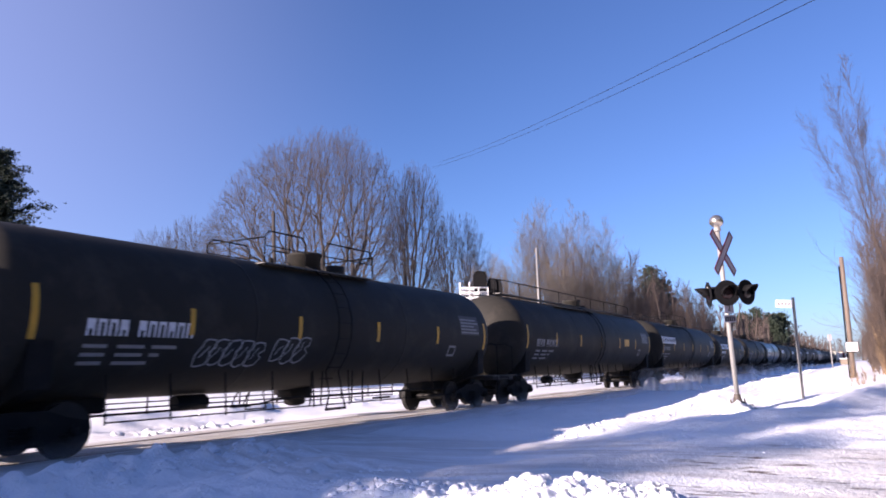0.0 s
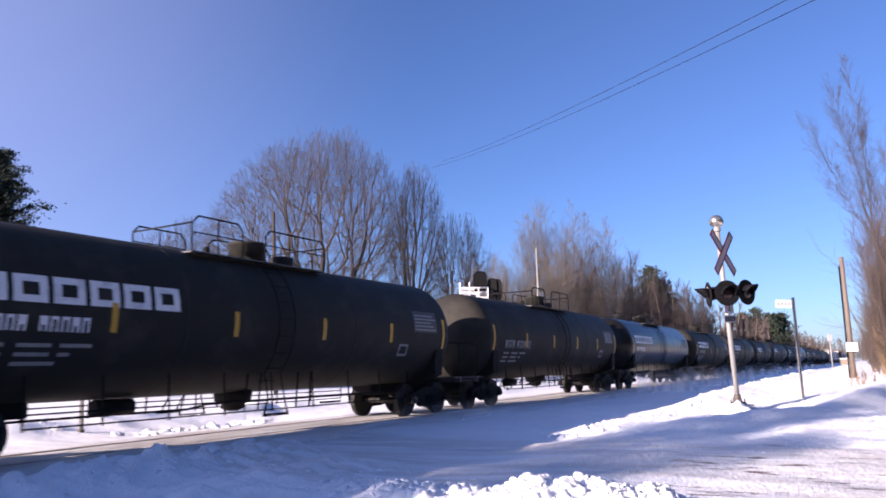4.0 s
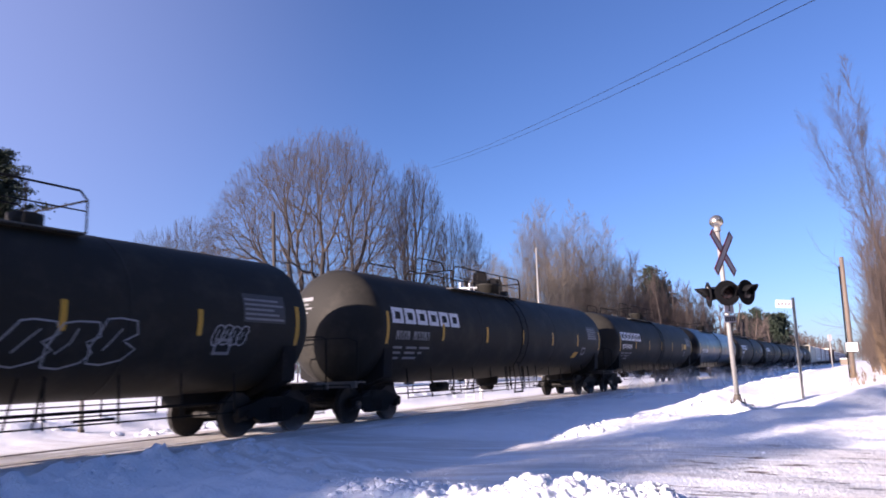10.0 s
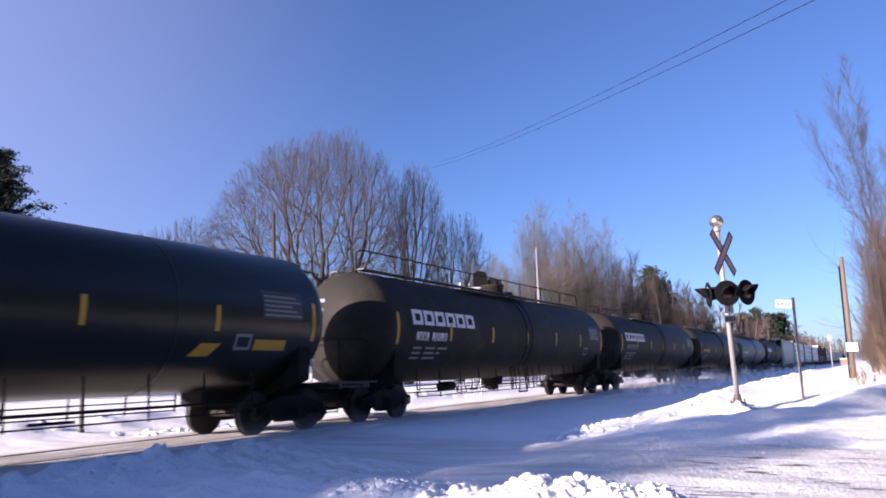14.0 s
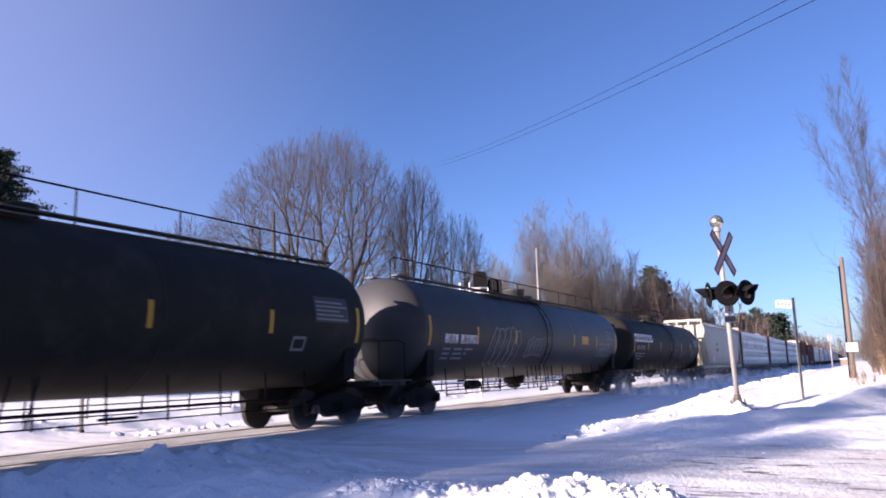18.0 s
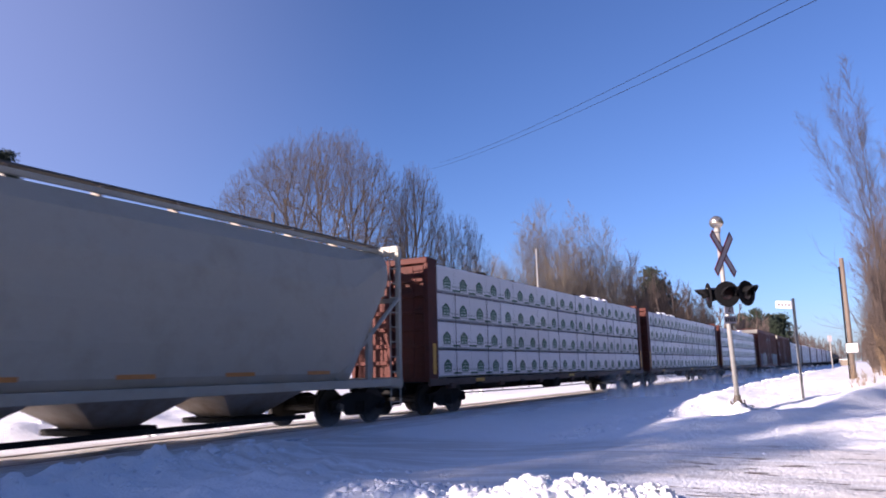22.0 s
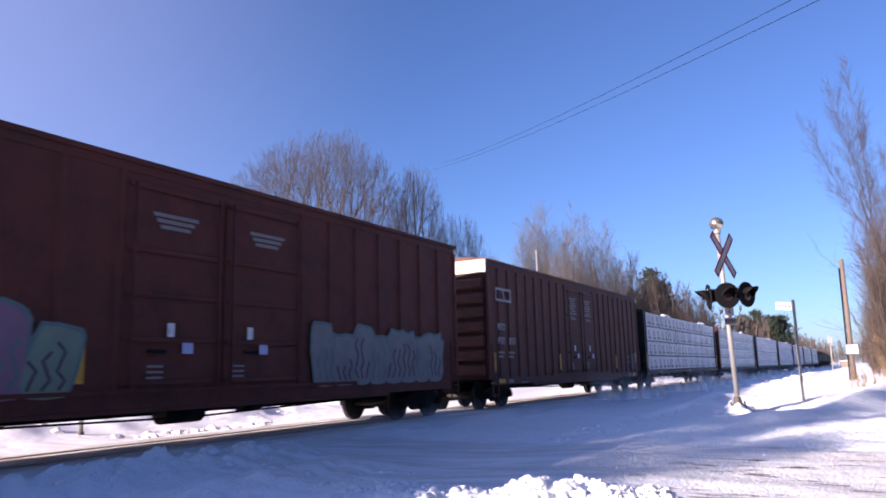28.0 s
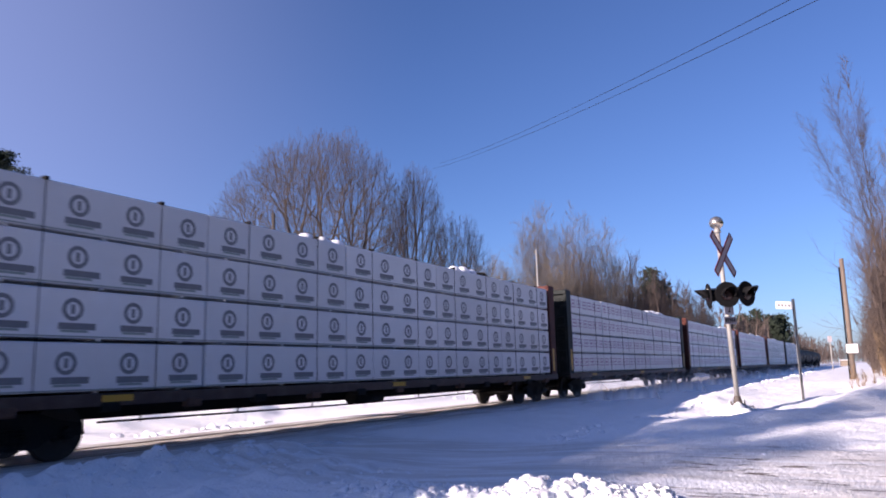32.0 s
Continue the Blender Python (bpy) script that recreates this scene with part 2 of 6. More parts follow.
def ridge(x, y, x0, y0, x1, y1, w):
    """Closeness to a line on the ground, 1 on it and 0 far off."""
    dx, dy = x1 - x0, y1 - y0
    n = math.hypot(dx, dy)
    t = ((x - x0) * dx + (y - y0) * dy) / n / n
    d = ((x - x0) * dy - (y - y0) * dx) / n
    over = max(0.0, -t, t - 1) * n
    return math.exp(-(d * d + over * over) / w / w)


def road_share(x, y):
    """1 on the ploughed road that crosses the track."""
    c = 11.5 + 0.2 * y
    return (1 - smooth(2.4, 3.6, abs(x - c))) * smooth(-18, -16, -abs(y + 4) - 4)


def height(x, y):
    """The snow's height over the rail top."""
    if max(abs(x), abs(y)) > 300:
        return 0.0
    h = -0.1
    h += 0.092 * (1 - smooth(1.3, 2.6, abs(y))) - 0.02 * bell(abs(y), 0.66, 0.05)
    side = smooth(-6.2, -9.8, y)
    bank = 0.06 + 0.1 * smooth(11.0, 16.5, x + 0.3 * (y + 9)) + 0.32 * smooth(18.5, 22.5, x + 0.6 * (y + 10.5)) + 0.2 * smooth(21, 29, x) * smooth(-8, -12, y)
    h += side * (bank + 0.1)
    h += max(0.13 * ridge(x, y, 15.0, -7.3, 20.0, -8.75, 0.45), 0.15 * ridge(x, y, 20.0, -8.75, 70, -9.7, 0.55))
    h += 0.16 * ridge(x, y, 16.3, -10.6, 24, -13.2, 0.55)
    h -= 0.1 * ridge(x, y, 17.5, -10.2, 24, -11.9, 0.5)
    h += 0.13 * ridge(x, y, 18.6, -9.75, 18.9, -9.8, 0.38)
    # ploughed-up pile by the road and the low bank by the track
    lump = noise.noise(Vector((x * 3.1, y * 3.1, 2)))
    h += (0.17 + 0.07 * lump + 0.05 * noise.noise(Vector((x * 7, y * 7, 8)))) * ridge(x, y, 6.5, -10.85, 6.0, -10.0, 0.38)
    h += (0.13 + 0.12 * lump + 0.05 * noise.noise(Vector((x * 7, y * 7, 8)))) * ridge(x, y, 6.1, -10.0, 7.2, -7.2, 0.5)
    h += (0.24 + 0.2 * lump + 0.07 * noise.noise(Vector((x * 6, y * 6, 8)))) * ridge(x, y, 2.0, -3.5, 9.6, -3.4, 0.9)
    h += (0.1 + 0.13 * lump) * ridge(x, y, 4.0, -6.2, 9.0, -5.4, 0.9)
    # far side: snow thrown up beside the track, then the yard behind
    h += (0.3 + 0.15 * noise.noise(Vector((x * 0.8, y * 0.8, 4)))) * bell(y, 6.4, 1.5) + 0.25 * smooth(4, 12, y)
    far = max(abs(x), abs(y))
    n = noise.noise(Vector((x * 0.35, y * 0.35, 0))) * 0.1 + noise.noise(Vector((x * 1.3, y * 1.3, 5))) * 0.045 + noise.noise(Vector((x * 4.5, y * 4.5, 9))) * 0.02 + noise.noise(Vector((x * 9.5, y * 9.5, 3))) * 0.01
    rs = road_share(x, y)
    quiet = smooth(1.5, 3.2, abs(y)) * (1 - 0.8 * rs)
    h += n * (0.08 + 0.92 * quiet) * (1 if far < 90 else 0)
    if rs > 0:
        ruts = math.sin((x - 0.2 * y) * 4.2 + noise.noise(Vector((x * 0.4, y * 0.3, 7))) * 2.5)
        h += 0.012 * ruts * rs * smooth(1.5, 3, abs(y))
    return h


def axis_steps(lo, hi, step, reach, growth=1.16):
    mid = list(np.arange(lo, hi, step))
    s, a, left = step, lo, []
    while a > -reach:
        s *= growth
        a -= s
        left.append(a)
    s, b, right = step, mid[-1], []
    while b < reach:
        s *= growth
        b += s
        right.append(b)
    return left[::-1] + mid + right


gx = axis_steps(2.5, 26, 0.085, 2500)
gy = axis_steps(-14, 8, 0.085, 2500)
verts = [(x, y, height(x, y)) for y in gy for x in gx]
nx = len(gx)
faces = [(j * nx + i, j * nx + i + 1, (j + 1) * nx + i + 1, (j + 1) * nx + i) for j in range(len(gy) - 1) for i in range(nx - 1)]


def snow_ground():
    m = bpy.data.materials.new("snow_ground")
    m.use_nodes = True
    t = m.node_tree
    b = t.nodes["Principled BSDF"]
    co = t.nodes.new("ShaderNodeTexCoord")
    sep = t.nodes.new("ShaderNodeSeparateXYZ")
    t.links.new(co.outputs["Object"], sep.inputs[0])

    def math_(op, a, b_=None, c=None):
        n = t.nodes.new("ShaderNodeMath")
        n.operation = op
        for k, q in enumerate((a, b_, c)):
            if q is None:
                continue
            if isinstance(q, (int, float)):
                n.inputs[k].default_value = q
            else:
                t.links.new(q, n.inputs[k])
        return n.outputs[0]

    def span(v, a, c, lo=0.0, hi=1.0):
        n = t.nodes.new("ShaderNodeMapRange")
        n.interpolation_type = 'SMOOTHSTEP'
        for k, q in zip(("From Min", "From Max", "To Min", "To Max"), (a, c, lo, hi)):
            n.inputs[k].default_value = q
        t.links.new(v, n.inputs["Value"])
        return n.outputs["Result"]

    def grain(scale, detail=5, rough=0.6, stretch=None):
        n = t.nodes.new("ShaderNodeTexNoise")
        n.inputs["Scale"].default_value, n.inputs["Detail"].default_value, n.inputs["Roughness"].default_value = scale, detail, rough
        src = co.outputs["Object"]
        if stretch:
            mp = t.nodes.new("ShaderNodeMapping")
            mp.inputs["Scale"].default_value = stretch
            mp.inputs["Rotation"].default_value = (0, 0, radians(11))
            t.links.new(src, mp.inputs[0])
            src = mp.outputs[0]
        t.links.new(src, n.inputs["Vector"])
        return n.outputs["Fac"]

    x, y = sep.outputs[0], sep.outputs[1]
    off = math_('ABSOLUTE', math_('SUBTRACT', math_('SUBTRACT', x, math_('MULTIPLY', y, 0.2)), 11.5))
    road = math_('MULTIPLY', span(off, 2.2, 3.8, 1, 0), span(y, 3, 6, 1, 0))
    streak = grain(1.0, 8, 0.65, (2.6, 0.35, 1))
    worn = math_('MULTIPLY', road, span(streak, 0.34, 0.62))
    bed = math_('MULTIPLY', span(math_('ABSOLUTE', y), 1.3, 2.6, 1, 0), span(grain(1.4, 7, 0.65, (0.25, 1.6, 1)), 0.3, 0.62))
    patch = math_('MULTIPLY', math_('MULTIPLY', road, span(y, -9.5, -11, 0, 1)), span(grain(2.2, 9, 0.7, (1.5, 0.55, 1)), 0.55, 0.62))
    dirt = math_('MAXIMUM', math_('MULTIPLY', worn, 0.45), math_('MULTIPLY', bed, 0.8))
    white = t.nodes.new("ShaderNodeMix")
    white.data_type = 'RGBA'
    white.inputs["A"].default_value = (0.89, 0.9, 0.925, 1)
    white.inputs["B"].default_value = (0.93, 0.935, 0.945, 1)
    t.links.new(grain(3.0), white.inputs["Factor"])
    mx = t.nodes.new("ShaderNodeMix")
    mx.data_type = 'RGBA'
    mx.inputs["B"].default_value = (0.42, 0.36, 0.29, 1)
    t.links.new(dirt, mx.inputs["Factor"])
    t.links.new(white.outputs["Result"], mx.inputs["A"])
    mp = t.nodes.new("ShaderNodeMix")
    mp.data_type = 'RGBA'
    mp.inputs["B"].default_value = (0.13, 0.1, 0.075, 1)
    t.links.new(patch, mp.inputs["Factor"])
    t.links.new(mx.outputs["Result"], mp.inputs["A"])
    t.links.new(mp.outputs["Result"], b.inputs["Base Color"])
    b.inputs["Roughness"].default_value = 0.6
    b.inputs["Specular IOR Level"].default_value = 0.25
    bump = t.nodes.new("ShaderNodeBump")
    bump.inputs["Strength"].default_value = 0.75
    bump.inputs["Distance"].default_value = 0.05
    both = math_('ADD', grain(5.5, 6, 0.6), math_('MULTIPLY', grain(22.0, 3), 0.35))
    t.links.new(both, bump.inputs["Height"])
    t.links.new(bump.outputs["Normal"], b.inputs["Normal"])
    return m


ground = raw("ground", verts, faces, snow_ground(), smooth=True)
tagged(ground, "wind-packed snow with a ploughed dirty road crossing", "snow", kind="structure")
for side in (-1, 1):
    bm = boxes((-700, 700, side * 0.7525 - 0.036, side * 0.7525 + 0.036, -0.05, 0.0), (-700, 700, side * 0.7525 - 0.012, side * 0.7525 + 0.012, -0.16, -0.05))
    tagged(part("rail", bm, RAIL), "steel rail half buried in packed snow", "rail", "rails", "structure")


def snow_lumps(name, label, spots, seed):
    """Broken lumps of ploughed snow, joined."""
    g = random.Random(seed)
    vs, fs = [], []
    base = bmesh.new()
    bmesh.ops.create_icosphere(base, subdivisions=2, radius=1.0)
    bv = [v.co.copy() for v in base.verts]
    bf = [[v.index for v in f.verts] for f in base.faces]
    base.free()
    for x, y, r in spots:
        z = height(x, y) - r * 0.35
        o = len(vs)
        sx, sy, sz, ph = g.uniform(0.7, 1.4), g.uniform(0.7, 1.4), g.uniform(0.6, 1.0), g.uniform(0, 50)
        for v in bv:
            q = 1 + 0.75 * noise.noise(v * 1.4 + Vector((ph, ph, 0))) + 0.3 * noise.noise(v * 4 + Vector((0, ph, 0)))
            vs.append((x + v.x * r * sx * q, y + v.y * r * sy * q, z + v.z * r * sz * q))
        fs += [[i + o for i in f] for f in bf]
    return tagged(raw(name, vs, fs, SNOW, smooth=True), label, "snow", kind="stuff")


g = random.Random(11)
spots = []
for _ in range(420):
    t = g.random() ** 1.3
    spots.append((6.55 - 0.8 * t + g.gauss(0, 0.2), -10.95 + 1.4 * t + g.gauss(0, 0.16), abs(g.gauss(0.012, 0.016)) + 0.008))
for _ in range(260):
    t = g.random()
    spots.append((6.1 + 1.1 * t + g.gauss(0, 0.3), -10.0 + 2.8 * t + g.gauss(0, 0.3), abs(g.gauss(0.02, 0.025)) + 0.012))
snow_lumps("snow_chunks", "broken lumps of ploughed snow on the roadside pile", spots, 1)
spots = [(3.0 + 6.8 * g.random(), -3.5 + g.gauss(0, 0.5), abs(g.gauss(0.02, 0.02)) + 0.01) for _ in range(240)]
spots += [(g.uniform(3, 9), g.uniform(-8.5, -4.2), abs(g.gauss(0.008, 0.014)) + 0.008) for _ in range(260)]
spots += [(9.0 + g.gauss(0, 0.5), -3.6 + g.gauss(0, 0.35), abs(g.gauss(0.03, 0.03)) + 0.012) for _ in range(40)]
snow_lumps("snow_chunks", "broken lumps of snow on the bank beside the track", spots, 2)
spots = []
for _ in range(260):
    t = g.random() ** 1.6
    x = 13.8 + 40 * t
    spots.append((x + g.gauss(0, 0.2), (-7.1 - 0.275 * (x - 14) if x < 20 else -8.75 - 0.02 * (x - 20)) + g.gauss(0, 0.2), abs(g.gauss(0.03, 0.025)) + 0.012))
snow_lumps("snow_chunks", "row of small snow lumps along the plough ridge", spots, 3)
spots = [(14.2 + g.gauss(0, 1.3), 3.3 + g.gauss(0, 0.3), abs(g.gauss(0.05, 0.05)) + 0.02) for _ in range(60)]
spots += [(g.uniform(8, 40), 5.8 + g.gauss(0, 0.6), abs(g.gauss(0.04, 0.04)) + 0.02) for _ in range(45)]
snow_lumps("snow_chunks", "snow lumps thrown up beyond the track", spots, 4)
spots = [(18.75 + g.gauss(0, 0.3), -9.8 + g.gauss(0, 0.26), abs(g.gauss(0.12, 0.06)) + 0.04) for _ in range(30)]
spots += [(g.uniform(11, 18), g.uniform(-12.3, -10.6), abs(g.gauss(0.01, 0.012)) + 0.008) for _ in range(16)]
snow_lumps("snow_chunks", "snow heaped about the signal mast foot", spots, 5)
# ---- the train ----
SPEED = 15.7
WHEEL_R = 0.457
wheelsets = []
cars = []
rnd = random.Random(4)


def spot(tau):
    """Where the part of the train that comes level with the lens at tau seconds stands at 0 s."""
    return -6.21 + SPEED * tau


def truck(parent, x):
    """A two-axle freight truck under a car."""
    t = part("truck", boxes((x - 0.25, x + 0.25, -0.95, 0.95, 0.5, 0.72), bevel=0.03), UNDER, parent)
    for s in (-1, 1):
        bm = bmesh.new()
        y0, y1 = s * 0.93, s * 1.08
        prof = [(-1.12, 0.4), (-1.14, 0.6), (-0.75, 0.68), (-0.4, 0.8), (0.4, 0.8), (0.75, 0.68), (1.14, 0.6), (1.12, 0.4), (0.68, 0.42), (0.4, 0.24), (-0.4, 0.24), (-0.68, 0.42)]
        a = [bm.verts.new((x + px, y0, pz)) for px, pz in prof]
        b = [bm.verts.new((x + px, y1, pz)) for px, pz in prof]
        bm.faces.new(a), bm.faces.new(b)
        for k in range(len(prof)):
            bm.faces.new((a[k], a[(k + 1) % 12], b[(k + 1) % 12], b[k]))
        bmesh.ops.recalc_face_normals(bm, faces=bm.faces)
        part("side_frame", bm, UNDER, t)
        for k in (-0.14, 0.0, 0.14):
            bm = bmesh.new()
            for q in range(5):
                tube(bm, (x + k, s * 1.05, 0.3 + q * 0.06), (x + k, s * 1.05, 0.335 + q * 0.06), 0.075, n=8)
            part("spring", bm, UNDER, t)
        for k in (-0.89, 0.89):
            bm = tube(bmesh.new(), (x + k, s * 1.0, WHEEL_R), (x + k, s * 1.17, WHEEL_R), 0.12, 0.1, n=10)
            tube(bm, (x + k, s * 1.17, WHEEL_R), (x + k, s * 1.2, WHEEL_R), 0.05, n=6)
            part("bearing_cap", bm, STEEL if s < 0 and rnd.random() < 0.35 else UNDER, t)
    for k in (-0.39, 0.39):
        part("brake_beam", boxes((x + k - 0.03, x + k + 0.03, -0.7, 0.7, 0.32, 0.4)), UNDER, t)
    for k in (-0.89, 0.89):
        bm = tube(bmesh.new(), (0, -0.95, 0), (0, 0.95, 0), 0.075, n=8)
        for s in (-1, 1):
            tube(bm, (0, s * 0.71, 0), (0, s * 0.84, 0), WHEEL_R, n=28)
            tube(bm, (0, s * 0.68, 0), (0, s * 0.71, 0), WHEEL_R + 0.025, n=28)
            tube(bm, (0, s * 0.84, 0), (0, s * 0.9, 0), 0.17, 0.1, n=12)
            for q in range(5):
                a = q * 2 * math.pi / 5
                box(bm, 0.27 * math.cos(a) - 0.02, 0.27 * math.cos(a) + 0.02, s * 0.8, s * 0.845, 0.27 * math.sin(a) - 0.02, 0.27 * math.sin(a) + 0.02)
        w = part("wheelset", bm, WHEEL, t)
        w.matrix_parent_inverse = Matrix.Translation((x + k, 0, WHEEL_R))
        wheelsets.append(w)
    return t


def coupler(parent, half, s):
    bm = boxes((s * (half - 0.02), s * (half - 0.3), -0.14, 0.14, 0.7, 0.98), bevel=0.04)
    box(bm, s * (half - 0.3), s * (half - 1.1), -0.09, 0.09, 0.76, 0.92)
    part("coupler", bm, UNDER, parent)
    pts = [(s * (half - 0.55), -0.45 * s, 0.72)] + [(s * (half - 0.5 + 0.5 * k / 6), -0.45 * s + 0.4 * s * k / 6, 0.72 - 0.62 * math.sin(math.pi * (0.15 + 0.7 * k / 6))) for k in range(7)]
    part("brake_hose", pipe(bmesh.new(), pts, 0.036, 6), BLACK, parent)
    part("uncoupling_lever", pipe(bmesh.new(), [(s * (half - 0.45), -1.35, 0.8), (s * (half - 0.45), -1.3, 0.98), (s * (half - 0.4), -0.3, 0.98), (s * (half - 0.2), -0.1, 0.9)], 0.016, 5), UNDER, parent)


def start(name, label, category, tau0, tau1, group):
    car = thing(name, label, category, group)
    half = SPEED * (tau1 - tau0) / 2
    cars.append((car, spot((tau0 + tau1) / 2)))
    for s in (-1, 1):
        coupler(car, half, s)
    return car, half


def cyl_patch(bm, x0, x1, z0, z1, r, zc, side=-1, proud=0.006, lean=0.0, n=3):
    """A thin patch that lies on the tank's side between two heights; lean shifts its top along x."""
    rows = []
    for k in range(n + 1):
        z = z0 + (z1 - z0) * k / n
        dz = max(-0.98, min(0.98, (z - zc) / r))
        a = math.asin(dz)
        y, zz = side * (r + proud) * math.cos(a), zc + (r + proud) * math.sin(a)
        rows.append((bm.verts.new((x0 + lean * k / n, y, zz)), bm.verts.new((x1 + lean * k / n, y, zz))))
    for p, q in zip(rows, rows[1:]):
        bm.faces.new((p[0], p[1], q[1], q[0]) if side < 0 else (p[1], p[0], q[0], q[1]))
    return bm


def flat_patch(bm, x0, x1, z0, z1, y, lean=0.0):
    vs = [bm.verts.new(c) for c in ((x0, y, z0), (x1, y, z0), (x1 + lean, y, z1), (x0 + lean, y, z1))]
    bm.faces.new(vs)
    return bm


def block_row(put, x, z0, z1, groups, w=0.15, gap=0.055, word=0.16):
    """Characters as plain blocks: groups is the number of characters in each word."""
    for g in groups:
        for k in range(g):
            put(x, x + w * 0.3, z0, z1)
            put(x + w * 0.3, x + w * 0.72, z1 - (z1 - z0) * (0.2 if k % 3 else 0.6), z1)
            put(x + w * 0.72, x + w, z0, z1)
            x += w + gap
        x += word
    return x


def tank_marks(car, e, r, zc, style, lettering, mark_at):
    def row(name, material, cells, n=2):
        for c in cells:
            part(name, cyl_patch(bmesh.new(), *c, r, zc, n=n), material, car)

    cells = []
    put = lambda *c: cells.append(c)
    if style == "logo":
        # wide six-piece company mark, drawn as plain frames
        x = -e + mark_at
        w, g, t, z0, z1 = 0.55, 0.09, 0.14, zc + 0.06, zc + 0.49
        for k in range(6):
            one = [(x, x + t, z0, z1), (x + t, x + w - t, z1 - t * 0.8, z1), (x + w - t, x + w, z0, z1), (x + t, x + w - t, z0, z0 + t * 0.8)]
            bm = bmesh.new()
            for c in one:
                cyl_patch(bm, *c, r, zc, n=2)
            part("company_mark", bm, WHITE, car)
            x += w + g
        block_row(put, -e + mark_at + 0.2, zc - 0.38, zc - 0.14, (4, 5), w=0.135, gap=0.045)
        row("car_number", lettering, cells)
    else:
        block_row(put, -e + mark_at + 0.15, zc - 0.42, zc - 0.14, (4, 6), w=0.16, gap=0.05)
        row("car_number", lettering, cells)
    for k in range(3):
        z = zc - 0.62 - 0.14 * k
        row("data_line", STENCIL, [(-e + mark_at + 0.05 + a, -e + mark_at + 0.05 + b, z, z + 0.06) for a, b in ((0.1, 0.55), (0.75, 1.3), (1.45, 2.0 - 0.35 * k))])
    # test panel by the rear end
    row("test_panel", PANEL, [(e - 2.6, e - 1.35, zc - 0.05, zc + 0.55)], 4)
    cells = []
    for k in range(5):
        cells.append((e - 2.55, e - 1.4 - 0.15 * (k % 3), zc + 0.0 + 0.1 * k, zc + 0.045 + 0.1 * k))
    bm = bmesh.new()
    for c in cells:
        cyl_patch(bm, *c, r, zc, proud=0.01)
    part("test_panel_line", bm, STENCIL, car)
    bm = bmesh.new()
    for c in ((e - 3.3, e - 2.85, zc - 0.72, zc - 0.66), (e - 3.3, e - 2.85, zc - 0.46, zc - 0.4), (e - 3.3, e - 3.24, zc - 0.66, zc - 0.46), (e - 2.91, e - 2.85, zc - 0.66, zc - 0.46)):
        cyl_patch(bm, *c, r, zc)
    part("wheel_stencil", bm, STENCIL, car)
    # head stencils on the leading end
    for k in range(4):
        bm = bmesh.new()
        z, y0, y1 = 0.7 - 0.115 * k, 0.75, 0.28 + 0.14 * (k % 2)
        rows = []
        for q in range(6):
            yy = y0 + (y1 - y0) * q / 5
            pair = []
            for zz in (z, z + (0.045 if k else 0.1)):
                rho = min(0.97, math.hypot(yy, zz) / r)
                pair.append(bm.verts.new((-e + HEAD * (1 - math.sqrt(1 - rho * rho)) - 0.012, yy, zc + zz)))
            rows.append(pair)
        for p, q in zip(rows, rows[1:]):
            bm.faces.new((p[0], q[0], q[1], p[1]))
        part("head_stencil", bm, STENCIL, car)


HEAD = 0.8


